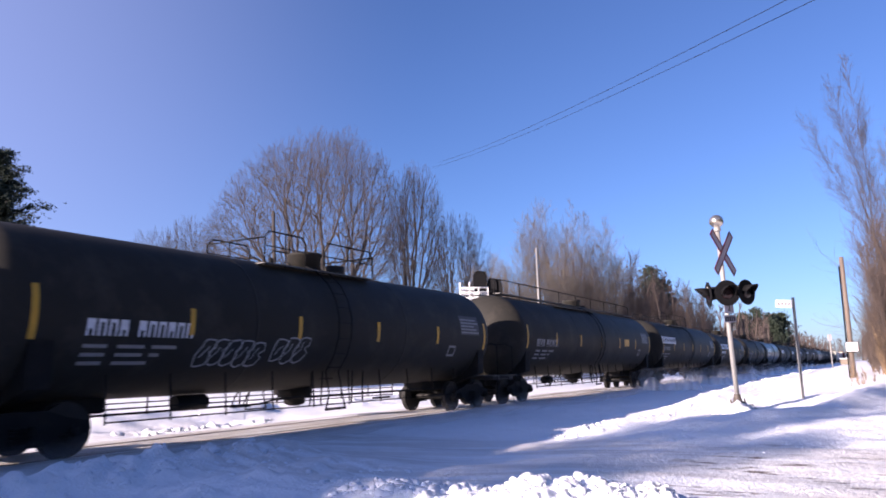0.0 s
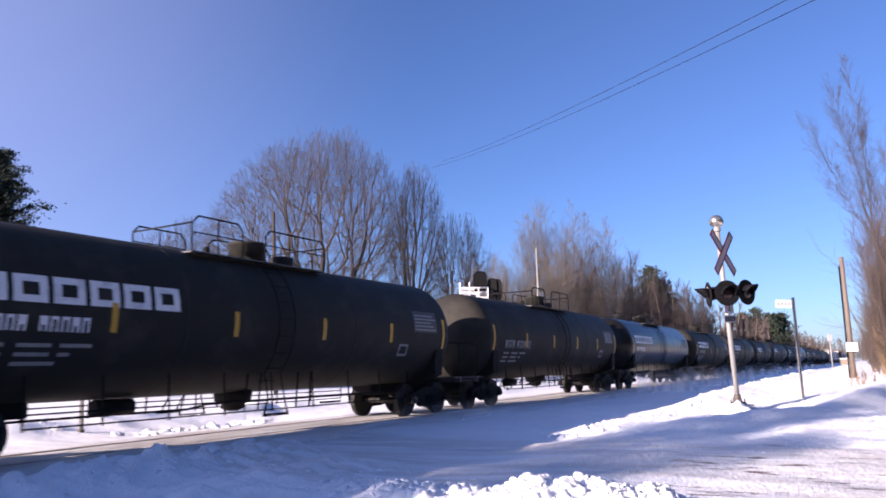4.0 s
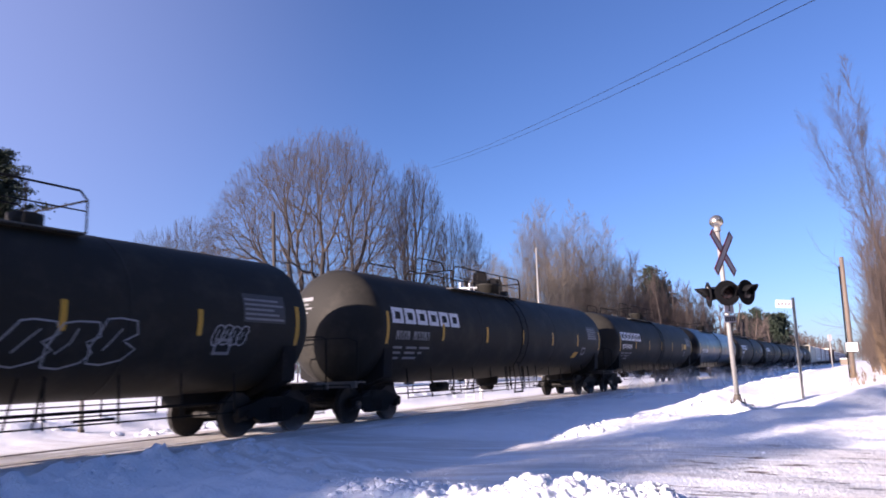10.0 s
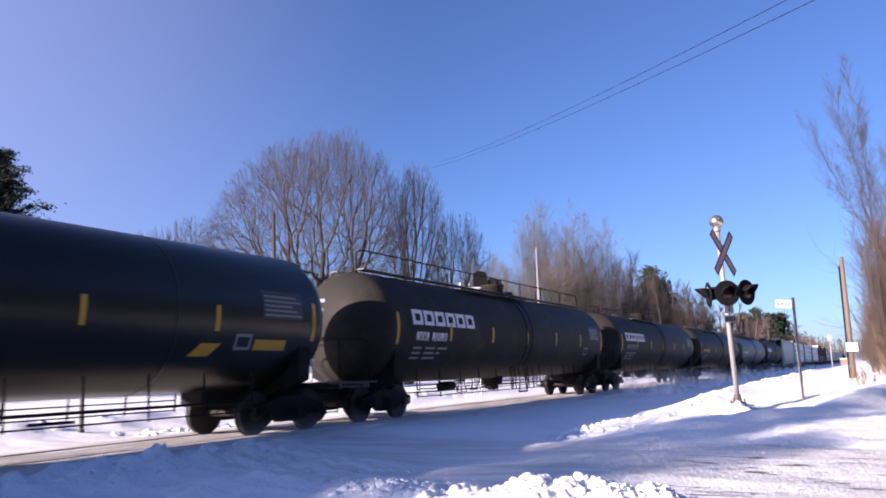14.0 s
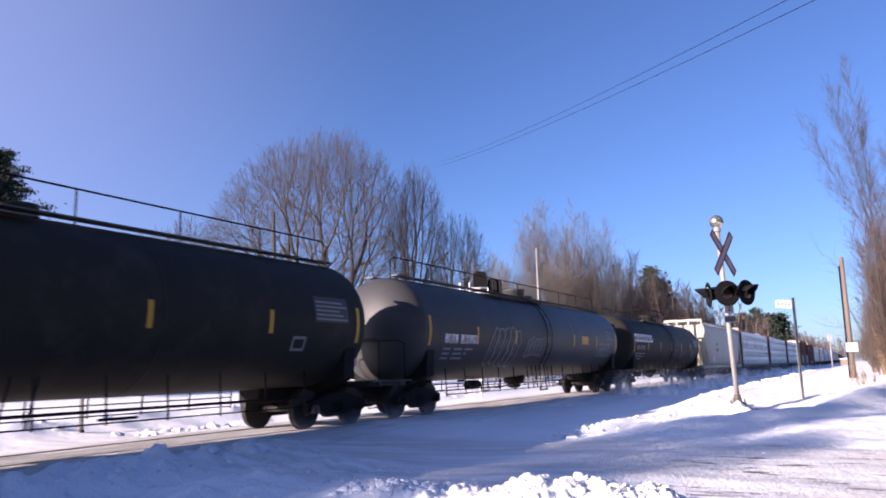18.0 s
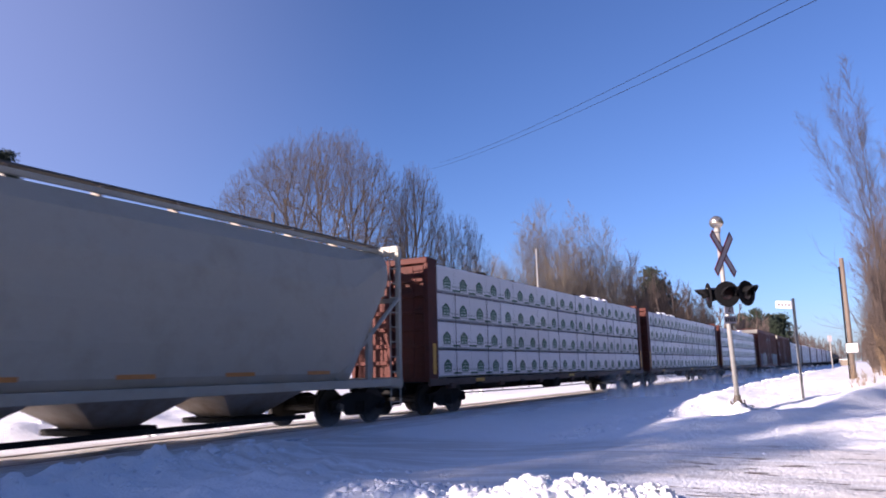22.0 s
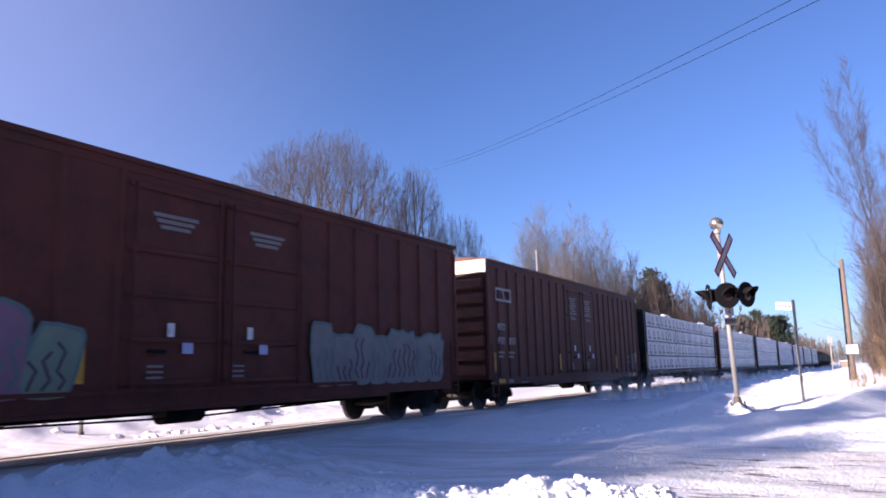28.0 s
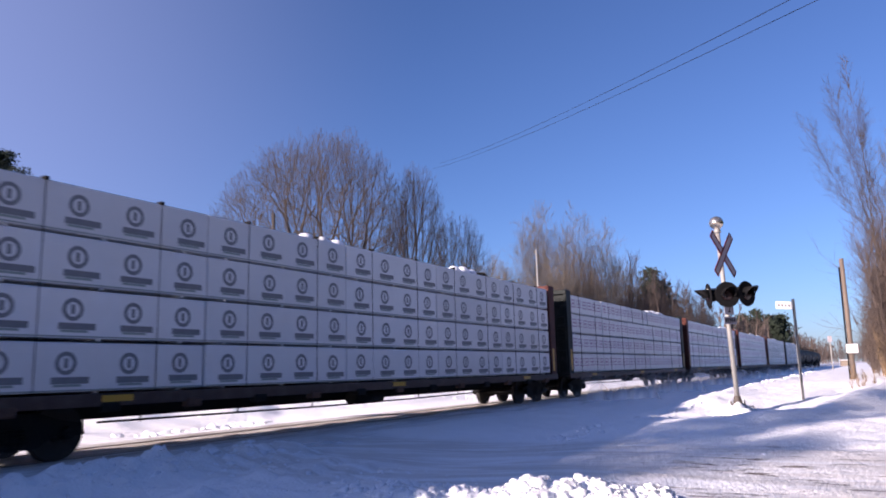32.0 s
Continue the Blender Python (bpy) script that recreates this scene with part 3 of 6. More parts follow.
def tank_car(tau0, tau1, paint, label, style="logo", rail="short", r=1.52, zc=2.42, lettering=None, bands=2, extra="", mark_at=1.7):
    lettering = lettering or STENCIL
    car, half = start("tank_car", label, "tank car", tau0, tau1, "tank cars of the train")
    e = half - 0.82
    prof = [(-e + HEAD * (1 - math.cos(a)), r * math.sin(a)) for a in np.linspace(0.04, math.pi / 2, 11)]
    prof = prof + [(-x, q) for x, q in prof[::-1]]
    bm = lathe(bmesh.new(), prof, n=56)
    bmesh.ops.translate(bm, verts=bm.verts, vec=(0, 0, zc))
    shell = part("tank_shell", bm, paint, car)
    for k in range(bands):
        x = (k + 1 - (bands + 1) / 2) * 2 * e / (bands + 1)
        bm = lathe(bmesh.new(), [(x - 0.03, r - 0.01), (x - 0.027, r + 0.005), (x + 0.027, r + 0.005), (x + 0.03, r - 0.01)], n=56)
        bmesh.ops.translate(bm, verts=bm.verts, vec=(0, 0, zc))
        part("jacket_band", bm, paint, shell)
    for s in (-1, 1):
        truck(car, s * (half - 1.95))
        bm = boxes((s * (half - 0.5), s * (half - 3.9), -0.33, 0.33, 0.66, 1.0), bevel=0.02)
        part("draft_sill", bm, UNDER, car)
        for yy in (-1, 1):
            bm = bmesh.new()
            vs = [bm.verts.new((s * (half - q), yy * a, b)) for q in (1.75, 2.15) for a, b in ((0.3, 0.75), (1.42, 1.15), (1.46, 1.9), (0.9, 1.25), (0.3, 1.0))]
            for k in range(5):
                bm.faces.new((vs[k], vs[(k + 1) % 5], vs[5 + (k + 1) % 5], vs[5 + k]))
            bm.faces.new(vs[:5]), bm.faces.new(vs[5:])
            bmesh.ops.recalc_face_normals(bm, faces=bm.faces)
            part("saddle", bm, UNDER, car)
        part("end_platform", boxes((s * (half - 0.55), s * (half - 0.95), -1.42, 1.42, 1.02, 1.06), (s * (half - 0.55), s * (half - 0.6), -1.42, 1.42, 0.9, 1.02)), GRATE, car)
        hb = [(s * (half - 0.62), -1.4, 1.06), (s * (half - 0.62), -1.4, 2.05), (s * (half - 0.55), -1.2, 2.15), (s * (half - 0.55), 1.2, 2.15), (s * (half - 0.62), 1.4, 2.05), (s * (half - 0.62), 1.4, 1.06)]
        part("end_handrail", pipe(bmesh.new(), hb, 0.02, 6), UNDER, car)
        for yy in (-1, 1):
            bm = bmesh.new()
            for a in (0, 0.42):
                tube(bm, (s * (half - 0.75 - a), yy * 1.45, 0.35), (s * (half - 0.75 - a), yy * 1.45, 1.05), 0.014, n=5)
            for z in (0.38, 0.68, 0.98):
                tube(bm, (s * (half - 0.75), yy * 1.45, z), (s * (half - 1.17), yy * 1.45, z), 0.014, n=5)
            part("sill_step", bm, UNDER, car)
    n = 7 if half > 9.5 else 6
    for k in range(n):
        x = -e + 0.95 + (2 * e - 1.9) * k / (n - 1)
        lo, hi = (-0.5, 0.36) if k in (0, n - 1) else (-0.36, 0.14)
        part("reflector", cyl_patch(bmesh.new(), x - 0.06, x + 0.06, zc + lo, zc + hi, r, zc, proud=0.008, n=4), YELLOW, car)
    tank_marks(car, e, r, zc, style, lettering, mark_at)
    # lower side handrail
    for yy in (-1, 1):
        bm = bmesh.new()
        L = half - 3.3
        for z in (0.54, 0.76):
            tube(bm, (-L, yy * 1.2, z), (L, yy * 1.2, z), 0.016, n=5)
        part("side_rail", bm, UNDER, car)
        m = int(L * 2 / 1.25)
        for k in range(m + 1):
            x = -L + 2 * L * k / m
            bm = bmesh.new()
            tube(bm, (x, yy * 1.2, 0.5), (x, yy * 1.15, 1.35), 0.02, n=5)
            part("side_rail_post", bm, UNDER, car)
    bm = bmesh.new()
    pipe(bm, [(-half + 3.6, -0.25, 0.62), (-1.5, -0.25, 0.62), (-1.0, -0.3, 0.7), (half - 3.6, -0.3, 0.7)], 0.025, 5)
    part("brake_pipe", bm, UNDER, car)
    part("brake_reservoir", tube(bmesh.new(), (-half * 0.42, -0.3, 0.76), (-half * 0.42 + 0.8, -0.3, 0.76), 0.15, n=12), UNDER, car)
    for c in ((-half * 0.3, -half * 0.3 + 0.55, -0.75, -0.7, 0.6, 0.66), (half * 0.25, half * 0.25 + 0.8, -0.75, -0.7, 0.55, 0.6)):
        part("brake_lever", boxes(c), UNDER, car)
    bm = lathe(bmesh.new(), [(0.5, 0.12), (0.56, 0.26), (0.7, 0.26), (0.72, 0.4), (zc - r + 0.12, 0.45)], 'Z', 16)
    part("bottom_outlet", bm, UNDER, car)
    # ladder with its splayed foot at mid length
    for yy in (-1, 1):
        bm = bmesh.new()
        legs = [[(a * 1.5, yy * 1.3, 0.42), (a, yy * 1.3, 0.8)] + [(a, yy * (r + 0.1) * math.cos(t), zc + (r + 0.1) * math.sin(t)) for t in np.linspace(-0.75, 1.25, 8)] for a in (-0.25, 0.25)]
        pipe(bm, legs[0][::-1] + legs[1], 0.018, 5)
        ladder = part("ladder", bm, UNDER, car)
        if yy < 0:
            rungs(ladder, [(-0.0, yy * (r + 0.1) * math.cos(t), zc + (r + 0.1) * math.sin(t)) for t in np.linspace(-0.9, 1.2, 10)], UNDER, 'X', 0.5)
            part("step", tube(bmesh.new(), (-0.37, yy * 1.3, 0.45), (0.37, yy * 1.3, 0.45), 0.016, n=5), UNDER, ladder)
        for a in (-0.9, -0.5, 0.7, 1.15):
            part("strut", tube(bmesh.new(), (a, yy * 1.25, 0.55), (a + 0.3, yy * 1.05, zc - r * 0.72), 0.02, n=5), UNDER, car)
    # top fittings
    top = zc + r
    bm = lathe(bmesh.new(), [(top - 0.15, 0.42), (top + 0.34, 0.42), (top + 0.36, 0.46), (top + 0.42, 0.46), (top + 0.45, 0.3)], 'Z', 20)
    bmesh.ops.translate(bm, verts=bm.verts, vec=(0.35, 0, 0))
    part("manway", bm, paint, car)
    part("valve_box", lathe(bmesh.new(), [(top - 0.1, 0.3), (top + 0.22, 0.3), (top + 0.24, 0.24)], 'Z', 14), paint, car).location.x = 1.55
    part("vent_pipe", tube(bmesh.new(), (-0.8, 0.1, top - 0.1), (-0.8, 0.1, top + 0.2), 0.07), UNDER, car)
    part("top_platform", boxes(*[(-4.05 if half > 9.8 else -2.1, 1.3 if half > 9.8 else 2.1, a, b, top - 0.16, top - 0.13) for a, b in ((-0.95, -0.45), (0.45, 0.95))], bevel=0.005), GRATE, car)
    if rail == "short":
        bm = bmesh.new()
        for yy in (-0.92, 0.92):
            for a, b in (((-6.4, -4.7), (-4.05, 1.3)) if half > 9.8 else ((-2.1, -0.7), (0.0, 2.1))):
                pts = [(a, yy, top - 0.15), (a, yy, top + 0.45), (a + 0.15, yy, top + 0.6), (b - 0.15, yy, top + 0.6), (b, yy, top + 0.45), (b, yy, top - 0.15)]
                pipe(bm, pts, 0.02, 6)
                tube(bm, (a, yy, top + 0.25), (b, yy, top + 0.25), 0.014, n=5)
        for x in ((-4.05, 1.3) if half > 9.8 else (-2.1, 2.1)):
            tube(bm, (x, -0.92, top + 0.45), (x, 0.92, top + 0.45), 0.02, n=6)
        part("safety_rail", bm, UNDER, car)
        for x in ((-2.3, -0.5) if half > 9.8 else (-1.4, 1.0)):
            for yy in (-0.92, 0.92):
                part("rail_post", tube(bmesh.new(), (x, yy, top - 0.2), (x, yy, top + 0.6), 0.018, n=5), UNDER, car)
    else:
        for yy in (-0.35,):
            part("top_handrail", pipe(bmesh.new(), [(-e + 0.7, yy, top - 0.1), (-e + 0.7, yy, top + 0.5), (-e + 0.9, yy, top + 0.62), (e - 0.9, yy, top + 0.62), (e - 0.7, yy, top + 0.5), (e - 0.7, yy, top - 0.1)], 0.02, 6), UNDER, car)
            m = 8
            for k in range(1, m):
                x = -e + 0.8 + (2 * e - 1.6) * k / m
                part("rail_post", tube(bmesh.new(), (x, yy, top - 0.2), (x, yy, top + 0.62), 0.02, n=5), UNDER, car)
        part("running_board", boxes((-e + 0.7, e - 0.7, -0.6, -0.3, top + 0.02, top + 0.05), (-e + 0.7, e - 0.7, 0.3, 0.6, top + 0.02, top + 0.05)), GRATE, car)
    # hazard placards
    bm = bmesh.new()
    for x, z in ((e - 0.75, zc - 0.95),):
        a = math.asin(-0.95 / r)
        y0 = -(r + 0.03) * math.cos(a)
        vs = [bm.verts.new((x + dx, y0 + 0.6 * dz * 0.55, z + dz)) for dx, dz in ((-0.16, 0), (0, -0.16), (0.16, 0), (0, 0.16))]
        bm.faces.new(vs)
    part("placard", bm, PLACARD, car)
    if "yellow_panel" in extra:
        part("warning_panel", cyl_patch(bmesh.new(), e - 6.05, e - 5.2, zc - 0.25, zc + 0.1, r, zc), YELLOW, car)
    if "rear_panel" in extra:
        part("warning_panel", cyl_patch(bmesh.new(), e - 3.45, e - 2.7, zc - 0.25, zc + 0.08, r, zc), YELLOW, car)
    if "slanted_panel" in extra:
        part("warning_panel", cyl_patch(bmesh.new(), e - 4.4, e - 3.9, zc - 0.85, zc - 0.6, r, zc, lean=0.25), YELLOW, car)
    if "foot_panel" in extra:
        part("warning_panel", cyl_patch(bmesh.new(), e - 2.75, e - 1.8, zc - 0.72, zc - 0.5, r, zc), YELLOW, car)
    if "graffiti" in extra:
        # start, count, height, foot, step from shape to shape
        tags = {"graffiti_a": [(-e + 4.25, 5, 0.55, zc - 0.95, 0.34), (-e + 6.3, 3, 0.6, zc - 0.9, 0.36)],
                "graffiti_b": [(-e + 4.9, 5, 1.45, zc - 1.15, 0.46), (-e + 8.0, 5, 0.75, zc - 0.8, 0.34), (e - 3.9, 5, 0.6, zc - 0.75, 0.4)],
                "graffiti_c": [(e - 7.5, 3, 0.85, zc - 0.95, 0.75), (e - 3.4, 4, 0.42, zc - 0.55, 0.22)],
                "graffiti_d": [(e - 9.4, 3, 1.05, zc - 0.45, 0.65), (e - 7.1, 5, 0.45, zc - 0.8, 0.28)]}
        for name, list_ in tags.items():
            if name in extra:
                for x, count, size, z, step in list_:
                    tag_letters(car, x, z, count, size, r, zc, step, TAG_FADED if name == "graffiti_d" else TAG_WHITE)
    return car


def stroke(bm, pts, w, r, zc, flat_y=None):
    """A painted stroke: a thin ribbon along the points (x, z), on the tank's side or on a flat wall."""
    fine = []
    for (xa, za), (xb, zb) in zip(pts, pts[1:]):
        n = max(1, int(math.hypot(xb - xa, zb - za) / 0.1))
        fine += [(xa + (xb - xa) * k / n, za + (zb - za) * k / n) for k in range(n)]
    pts = fine + [pts[-1]]
    last = None
    for k, (x, z) in enumerate(pts):
        (xa, za), (xb, zb) = pts[max(0, k - 1)], pts[min(len(pts) - 1, k + 1)]
        d = math.hypot(xb - xa, zb - za) or 1
        nx_, nz_ = -(zb - za) / d * w / 2, (xb - xa) / d * w / 2
        pair = []
        for px, pz in ((x + nx_, z + nz_), (x - nx_, z - nz_)):
            if flat_y is None:
                a = math.asin(max(-0.98, min(0.98, (pz - zc) / r)))
                pair.append(bm.verts.new((px, -(r + 0.007 + 0.0006 * (k % 7)) * math.cos(a), zc + (r + 0.007) * math.sin(a))))
            else:
                pair.append(bm.verts.new((px, flat_y - 0.0006 * (k % 7), pz)))
        if last:
            bm.faces.new((last[0], last[1], pair[1], pair[0]))
        last = pair


RUNGS = {}


def rungs(ladder, spots, material, axis, width):
    """The rungs of a ladder, which share one mesh."""
    key = (axis, width, material.name)
    for p in spots:
        if key not in RUNGS:
            d = Vector((width / 2, 0, 0)) if axis == 'X' else Vector((0, width / 2, 0))
            ob = part("rung", tube(bmesh.new(), -d, d, 0.014, n=5), material, ladder)
            RUNGS[key] = ob.data
        else:
            ob = new("rung", RUNGS[key])
            ob.parent = ladder
        ob.location = p


def tag_letters(car, x, z, count, size, r, zc, step, material, width=0.03):
    """Scrawled outline shapes, not letters: slanting jagged outlines that overlap, each with a crossing stroke."""
    for _ in range(count):
        bm = bmesh.new()
        w = step * 1.15
        lean = 0.18 * size
        top, foot = z + size * rnd.uniform(0.86, 1.0), z + size * rnd.uniform(0.0, 0.12)
        mid = (top + foot) / 2
        pts = [(x + 0.1 * w, foot), (x + 0.02 * w, mid - 0.1 * size), (x + 0.1 * w + lean * 0.6, mid + 0.2 * size), (x + 0.15 * w + lean, top - 0.06 * size),
               (x + 0.45 * w + lean, top), (x + 0.85 * w + lean, top - 0.1 * size * rnd.random()), (x + 0.95 * w + lean * 0.8, mid + 0.15 * size),
               (x + 0.7 * w + lean * 0.5, mid + 0.02 * size), (x + 0.98 * w + lean * 0.3, mid - 0.15 * size), (x + 0.8 * w, foot + 0.05 * size), (x + 0.4 * w, foot - 0.04 * size), (x + 0.1 * w, foot)]
        pts = [(px + rnd.uniform(-0.04, 0.04) * size * (0 < k < 11), pz + rnd.uniform(-0.03, 0.03) * size * (0 < k < 11)) for k, (px, pz) in enumerate(pts)]
        stroke(bm, pts, width, r, zc)
        stroke(bm, [(x + w * rnd.uniform(0.2, 0.4), mid - 0.2 * size), (x + w * 0.5, mid), (x + w * rnd.uniform(0.5, 0.7) + lean * 0.4, mid + size * rnd.uniform(0.1, 0.3))], width * 0.8, r, zc)
        part("painted_tag", bm, material, car)
        x += step


def centrebeam_car(tau0, tau1, paint, label, mark, cap=None):
    car, half = start("centrebeam_flat_car", label, "flat car", tau0, tau1, "lumber cars of the train")
    e = half - 0.75
    y1 = 1.4
    part("deck", boxes((-e, e, -y1, y1, 0.98, 1.06), bevel=0.01), paint, car)
    for s in (-1, 1):
        bm = boxes((-e, e, s * y1 - 0.04, s * y1 + 0.04, 0.86, 1.07), bevel=0.01)
        part("side_sill", bm, SILL, car)
        for k in range(13):
            x = -e + 1.3 + (2 * e - 2.6) * k / 12
            part("winch", boxes((x - 0.17, x + 0.17, s * y1 - 0.1, s * y1 + 0.1, 0.76, 0.92), bevel=0.03), UNDER if k % 2 else RUSTED, car)
        for k in range(3):
            x = -e + 3.2 + (2 * e - 6.4) * k / 2
            part("reflector", boxes((x - 0.3, x + 0.3, s * (y1 + 0.045) - 0.004, s * (y1 + 0.045) + 0.004, 0.93, 1.04)), YELLOW, car)
        truck(car, s * (half - 2.4))
        # bulkhead at each end: posts, ribs and a deep top beam with openings
        x0, x1 = s * e, s * (e - 0.55)
        xm = s * (e - 0.12)
        b = part("bulkhead", boxes((xm, xm - s * 0.04, -y1, y1, 1.06, 4.62)), paint, car)
        for yy in (-1.34, 0.0, 1.34):
            part("bulkhead_post", boxes((x0, x1 if abs(yy) > 1 else xm, yy - 0.07, yy + 0.07, 1.06, 4.66), bevel=0.015), paint, b)
        for z in (1.5, 2.0, 2.5, 3.0, 3.5, 3.95):
            part("bulkhead_rib", boxes((x0, xm, -1.27, -0.08, z, z + 0.12), (x0, xm, 0.08, 1.27, z, z + 0.12), bevel=0.01), paint, b)
        part("top_beam", boxes((x0 + s * 0.02, x1, -y1, y1, 4.5, 4.68), (x0 + s * 0.02, xm, -1.2, -0.2, 4.05, 4.2), (x0 + s * 0.02, xm, 0.2, 1.2, 4.05, 4.2), bevel=0.015), cap or paint, b)
        bm = bmesh.new()
        pipe(bm, [(x0 + s * 0.08, a, z) for a, z in ((-1.32, 4.4), (-1.32, 1.1), (-0.95, 1.1), (-0.95, 4.4))], 0.015, 5)
        rungs(part("ladder", bm, paint, car), [(x0 + s * 0.08, -1.135, 1.3 + 0.37 * k) for k in range(9)], paint, 'Y', 0.37)
        part("end_reflector", boxes((s * (e - 0.33) - 0.09, s * (e - 0.33) + 0.09, -y1 - 0.012, -y1 - 0.004, 1.2, 2.1)), YELLOW, car)
    part("centre_sill", boxes((-e, e, -0.3, 0.3, 0.6, 0.97), bevel=0.02), UNDER, car)
    part("centre_beam", boxes((-e + 0.5, e - 0.5, -0.08, 0.08, 1.06, 4.45)), paint, car)
    part("brake_reservoir", tube(bmesh.new(), (-1.2, -0.7, 0.68), (0.1, -0.7, 0.68), 0.19, n=12), UNDER, car)
    part("brake_pipe", pipe(bmesh.new(), [(-e + 3.5, -0.5, 0.55), (-2.0, -0.5, 0.5), (2.0, -0.45, 0.5), (e - 3.5, -0.5, 0.55)], 0.022, 5), UNDER, car)
    for k in range(7):
        x = -e + 4.4 + (2 * e - 8.8) * k / 6
        part("pipe_hanger", tube(bmesh.new(), (x, -0.5, 0.5), (x, -0.5, 0.98), 0.016, n=5), UNDER, car)
    # the load: four tiers of wrapped packs, strapped down
    lx0, lx1, n = -e + 0.62, e - 0.62, 5
    w = (lx1 - lx0) / n
    far = bmesh.new()
    for tier in range(4):
        z0 = 1.075 + tier * 0.865
        for k in range(n):
            a = lx0 + k * w + rnd.uniform(-0.02, 0.02)
            dy = rnd.uniform(-0.025, 0.012)
            bm = box(bmesh.new(), a + 0.012, a + w - 0.012, -1.36 + dy, -0.1, z0 + 0.035, z0 + 0.845 + rnd.uniform(-0.012, 0.008), bevel=0.022)
            pack = part("lumber_pack", bm, WRAP, car)
            marks(pack, a, w, z0, -1.36 + dy - 0.004, mark)
            for q in range(3):
                x = a + w * (0.12 + 0.38 * q)
                box(far, x - 0.05, x + 0.05, -1.3, -0.1, z0, z0 + 0.036)
            box(far, a + 0.012, a + w - 0.012, 0.1, 1.36, z0 + 0.035, z0 + 0.845)
    part("far_load", far, WRAP, car)
    for k in range(2 * n):
        bm = bmesh.new()
        x = lx0 + w * 0.25 + w / 2 * k
        tube(bm, (x, -1.375, 1.05), (x, -1.375, 4.53), 0.008, n=4)
        box(bm, x - 0.04, x + 0.04, -1.39, -1.25, 4.5, 4.56)
        part("load_strap", bm, BLACK, car)
    for k in range(2):
        x = rnd.uniform(lx0 + 2, lx1 - 2)
        bm = bmesh.new()
        for q in range(5):
            r = bmesh.ops.create_icosphere(bm, subdivisions=2, radius=0.22, matrix=Matrix.Translation((x + q * 0.3, -1.0 + 0.1 * (q % 2), 4.53)) @ Matrix.Diagonal((1.1, 1, rnd.uniform(0.6, 1.1), 1)))
        part("snow_cap", shade(bm), SNOW, car)
    return car


PRINTS = {}


def print_mesh(mark):
    """The mesh of one printed mark, shared by all packs that carry it; its second material is the paler ink."""
    if mark in PRINTS:
        return PRINTS[mark]
    bm = bmesh.new()

    def shape(pts, ink=0, y=0.0):
        bm.faces.new([bm.verts.new((x, y, z)) for x, z in pts]).material_index = ink

    def bar(x0, x1, z0, z1, ink=0):
        shape(((x0, z0), (x1, z0), (x1, z1), (x0, z1)), ink)

    if mark == "house":
        shape([(dx * 0.25, 0.17 + dz * 0.38) for dx, dz in ((-0.9, 0), (0.9, 0), (1.0, 0.62), (0.16, 1.0), (-0.16, 1.0), (-1.0, 0.62))])
        # a pale tree inside: trunk foot and two pairs of drooping boughs
        for sx in (-1, 1):
            shape(((sx * 0.18, 0.205), (sx * 0.05, 0.205), (sx * 0.03, 0.26), (sx * 0.16, 0.25)), 2, -0.003)
            shape(((sx * 0.17, 0.3), (sx * 0.04, 0.32), (sx * 0.02, 0.365), (sx * 0.15, 0.33)), 2, -0.003)
            shape(((sx * 0.12, 0.395), (sx * 0.03, 0.415), (sx * 0.015, 0.455), (sx * 0.1, 0.42)), 2, -0.003)
        bar(-0.27, 0.27, 0.125, 0.15, 1)
        for k in range(8):
            bar(0.33 + 0.065 * k, 0.375 + 0.065 * k, 0.215, 0.28 - 0.02 * (k % 3), 1)
        bar(0.36, 0.86, 0.095, 0.155)
        bar(-0.35, 0.95, 0.05, 0.064, 1)
        bar(0.44, 0.45, 0.3, 0.83, 1)
        inks = (PRINT_GREEN, PRINT_BAND, PRINT_LIGHT)
    elif mark == "disc":
        ring = [[bm.verts.new((q * math.cos(t), 0, 0.5 + q * math.sin(t))) for t in np.linspace(0, 2 * math.pi, 19)[:-1]] for q in (0.12, 0.19)]
        for k in range(18):
            bm.faces.new((ring[0][k], ring[0][(k + 1) % 18], ring[1][(k + 1) % 18], ring[1][k]))
        bar(-0.035, 0.035, 0.42, 0.58)
        bar(-0.24, 0.42, 0.17, 0.28)
        bar(-0.2, 0.28, 0.125, 0.165, 1)
        inks = (PRINT_GREY, PRINT_BAND)
    elif mark == "square":
        for c in ((-0.17, 0.17, 0.58, 0.64), (-0.17, -0.1, 0.38, 0.58), (0.1, 0.17, 0.46, 0.58), (-0.1, 0.17, 0.38, 0.44), (-0.3, 0.35, 0.2, 0.28)):
            bar(*c)
        bar(-0.2, 0.3, 0.12, 0.15, 1)
        inks = (PRINT_GREY, PRINT_BAND)
    else:
        for c in ((-0.27, 0.27, 0.6, 0.65), (-0.27, 0.27, 0.3, 0.35), (-0.27, -0.22, 0.35, 0.6), (0.22, 0.27, 0.35, 0.6)):
            bar(*c)
        bar(-0.14, 0.14, 0.43, 0.52, 1)
        inks = (PRINT_MAUVE, PRINT_MAUVE)
    me = bpy.data.meshes.new("print")
    bm.to_mesh(me)
    bm.free()
    for ink in inks:
        me.materials.append(ink)
    PRINTS[mark] = me
    return me


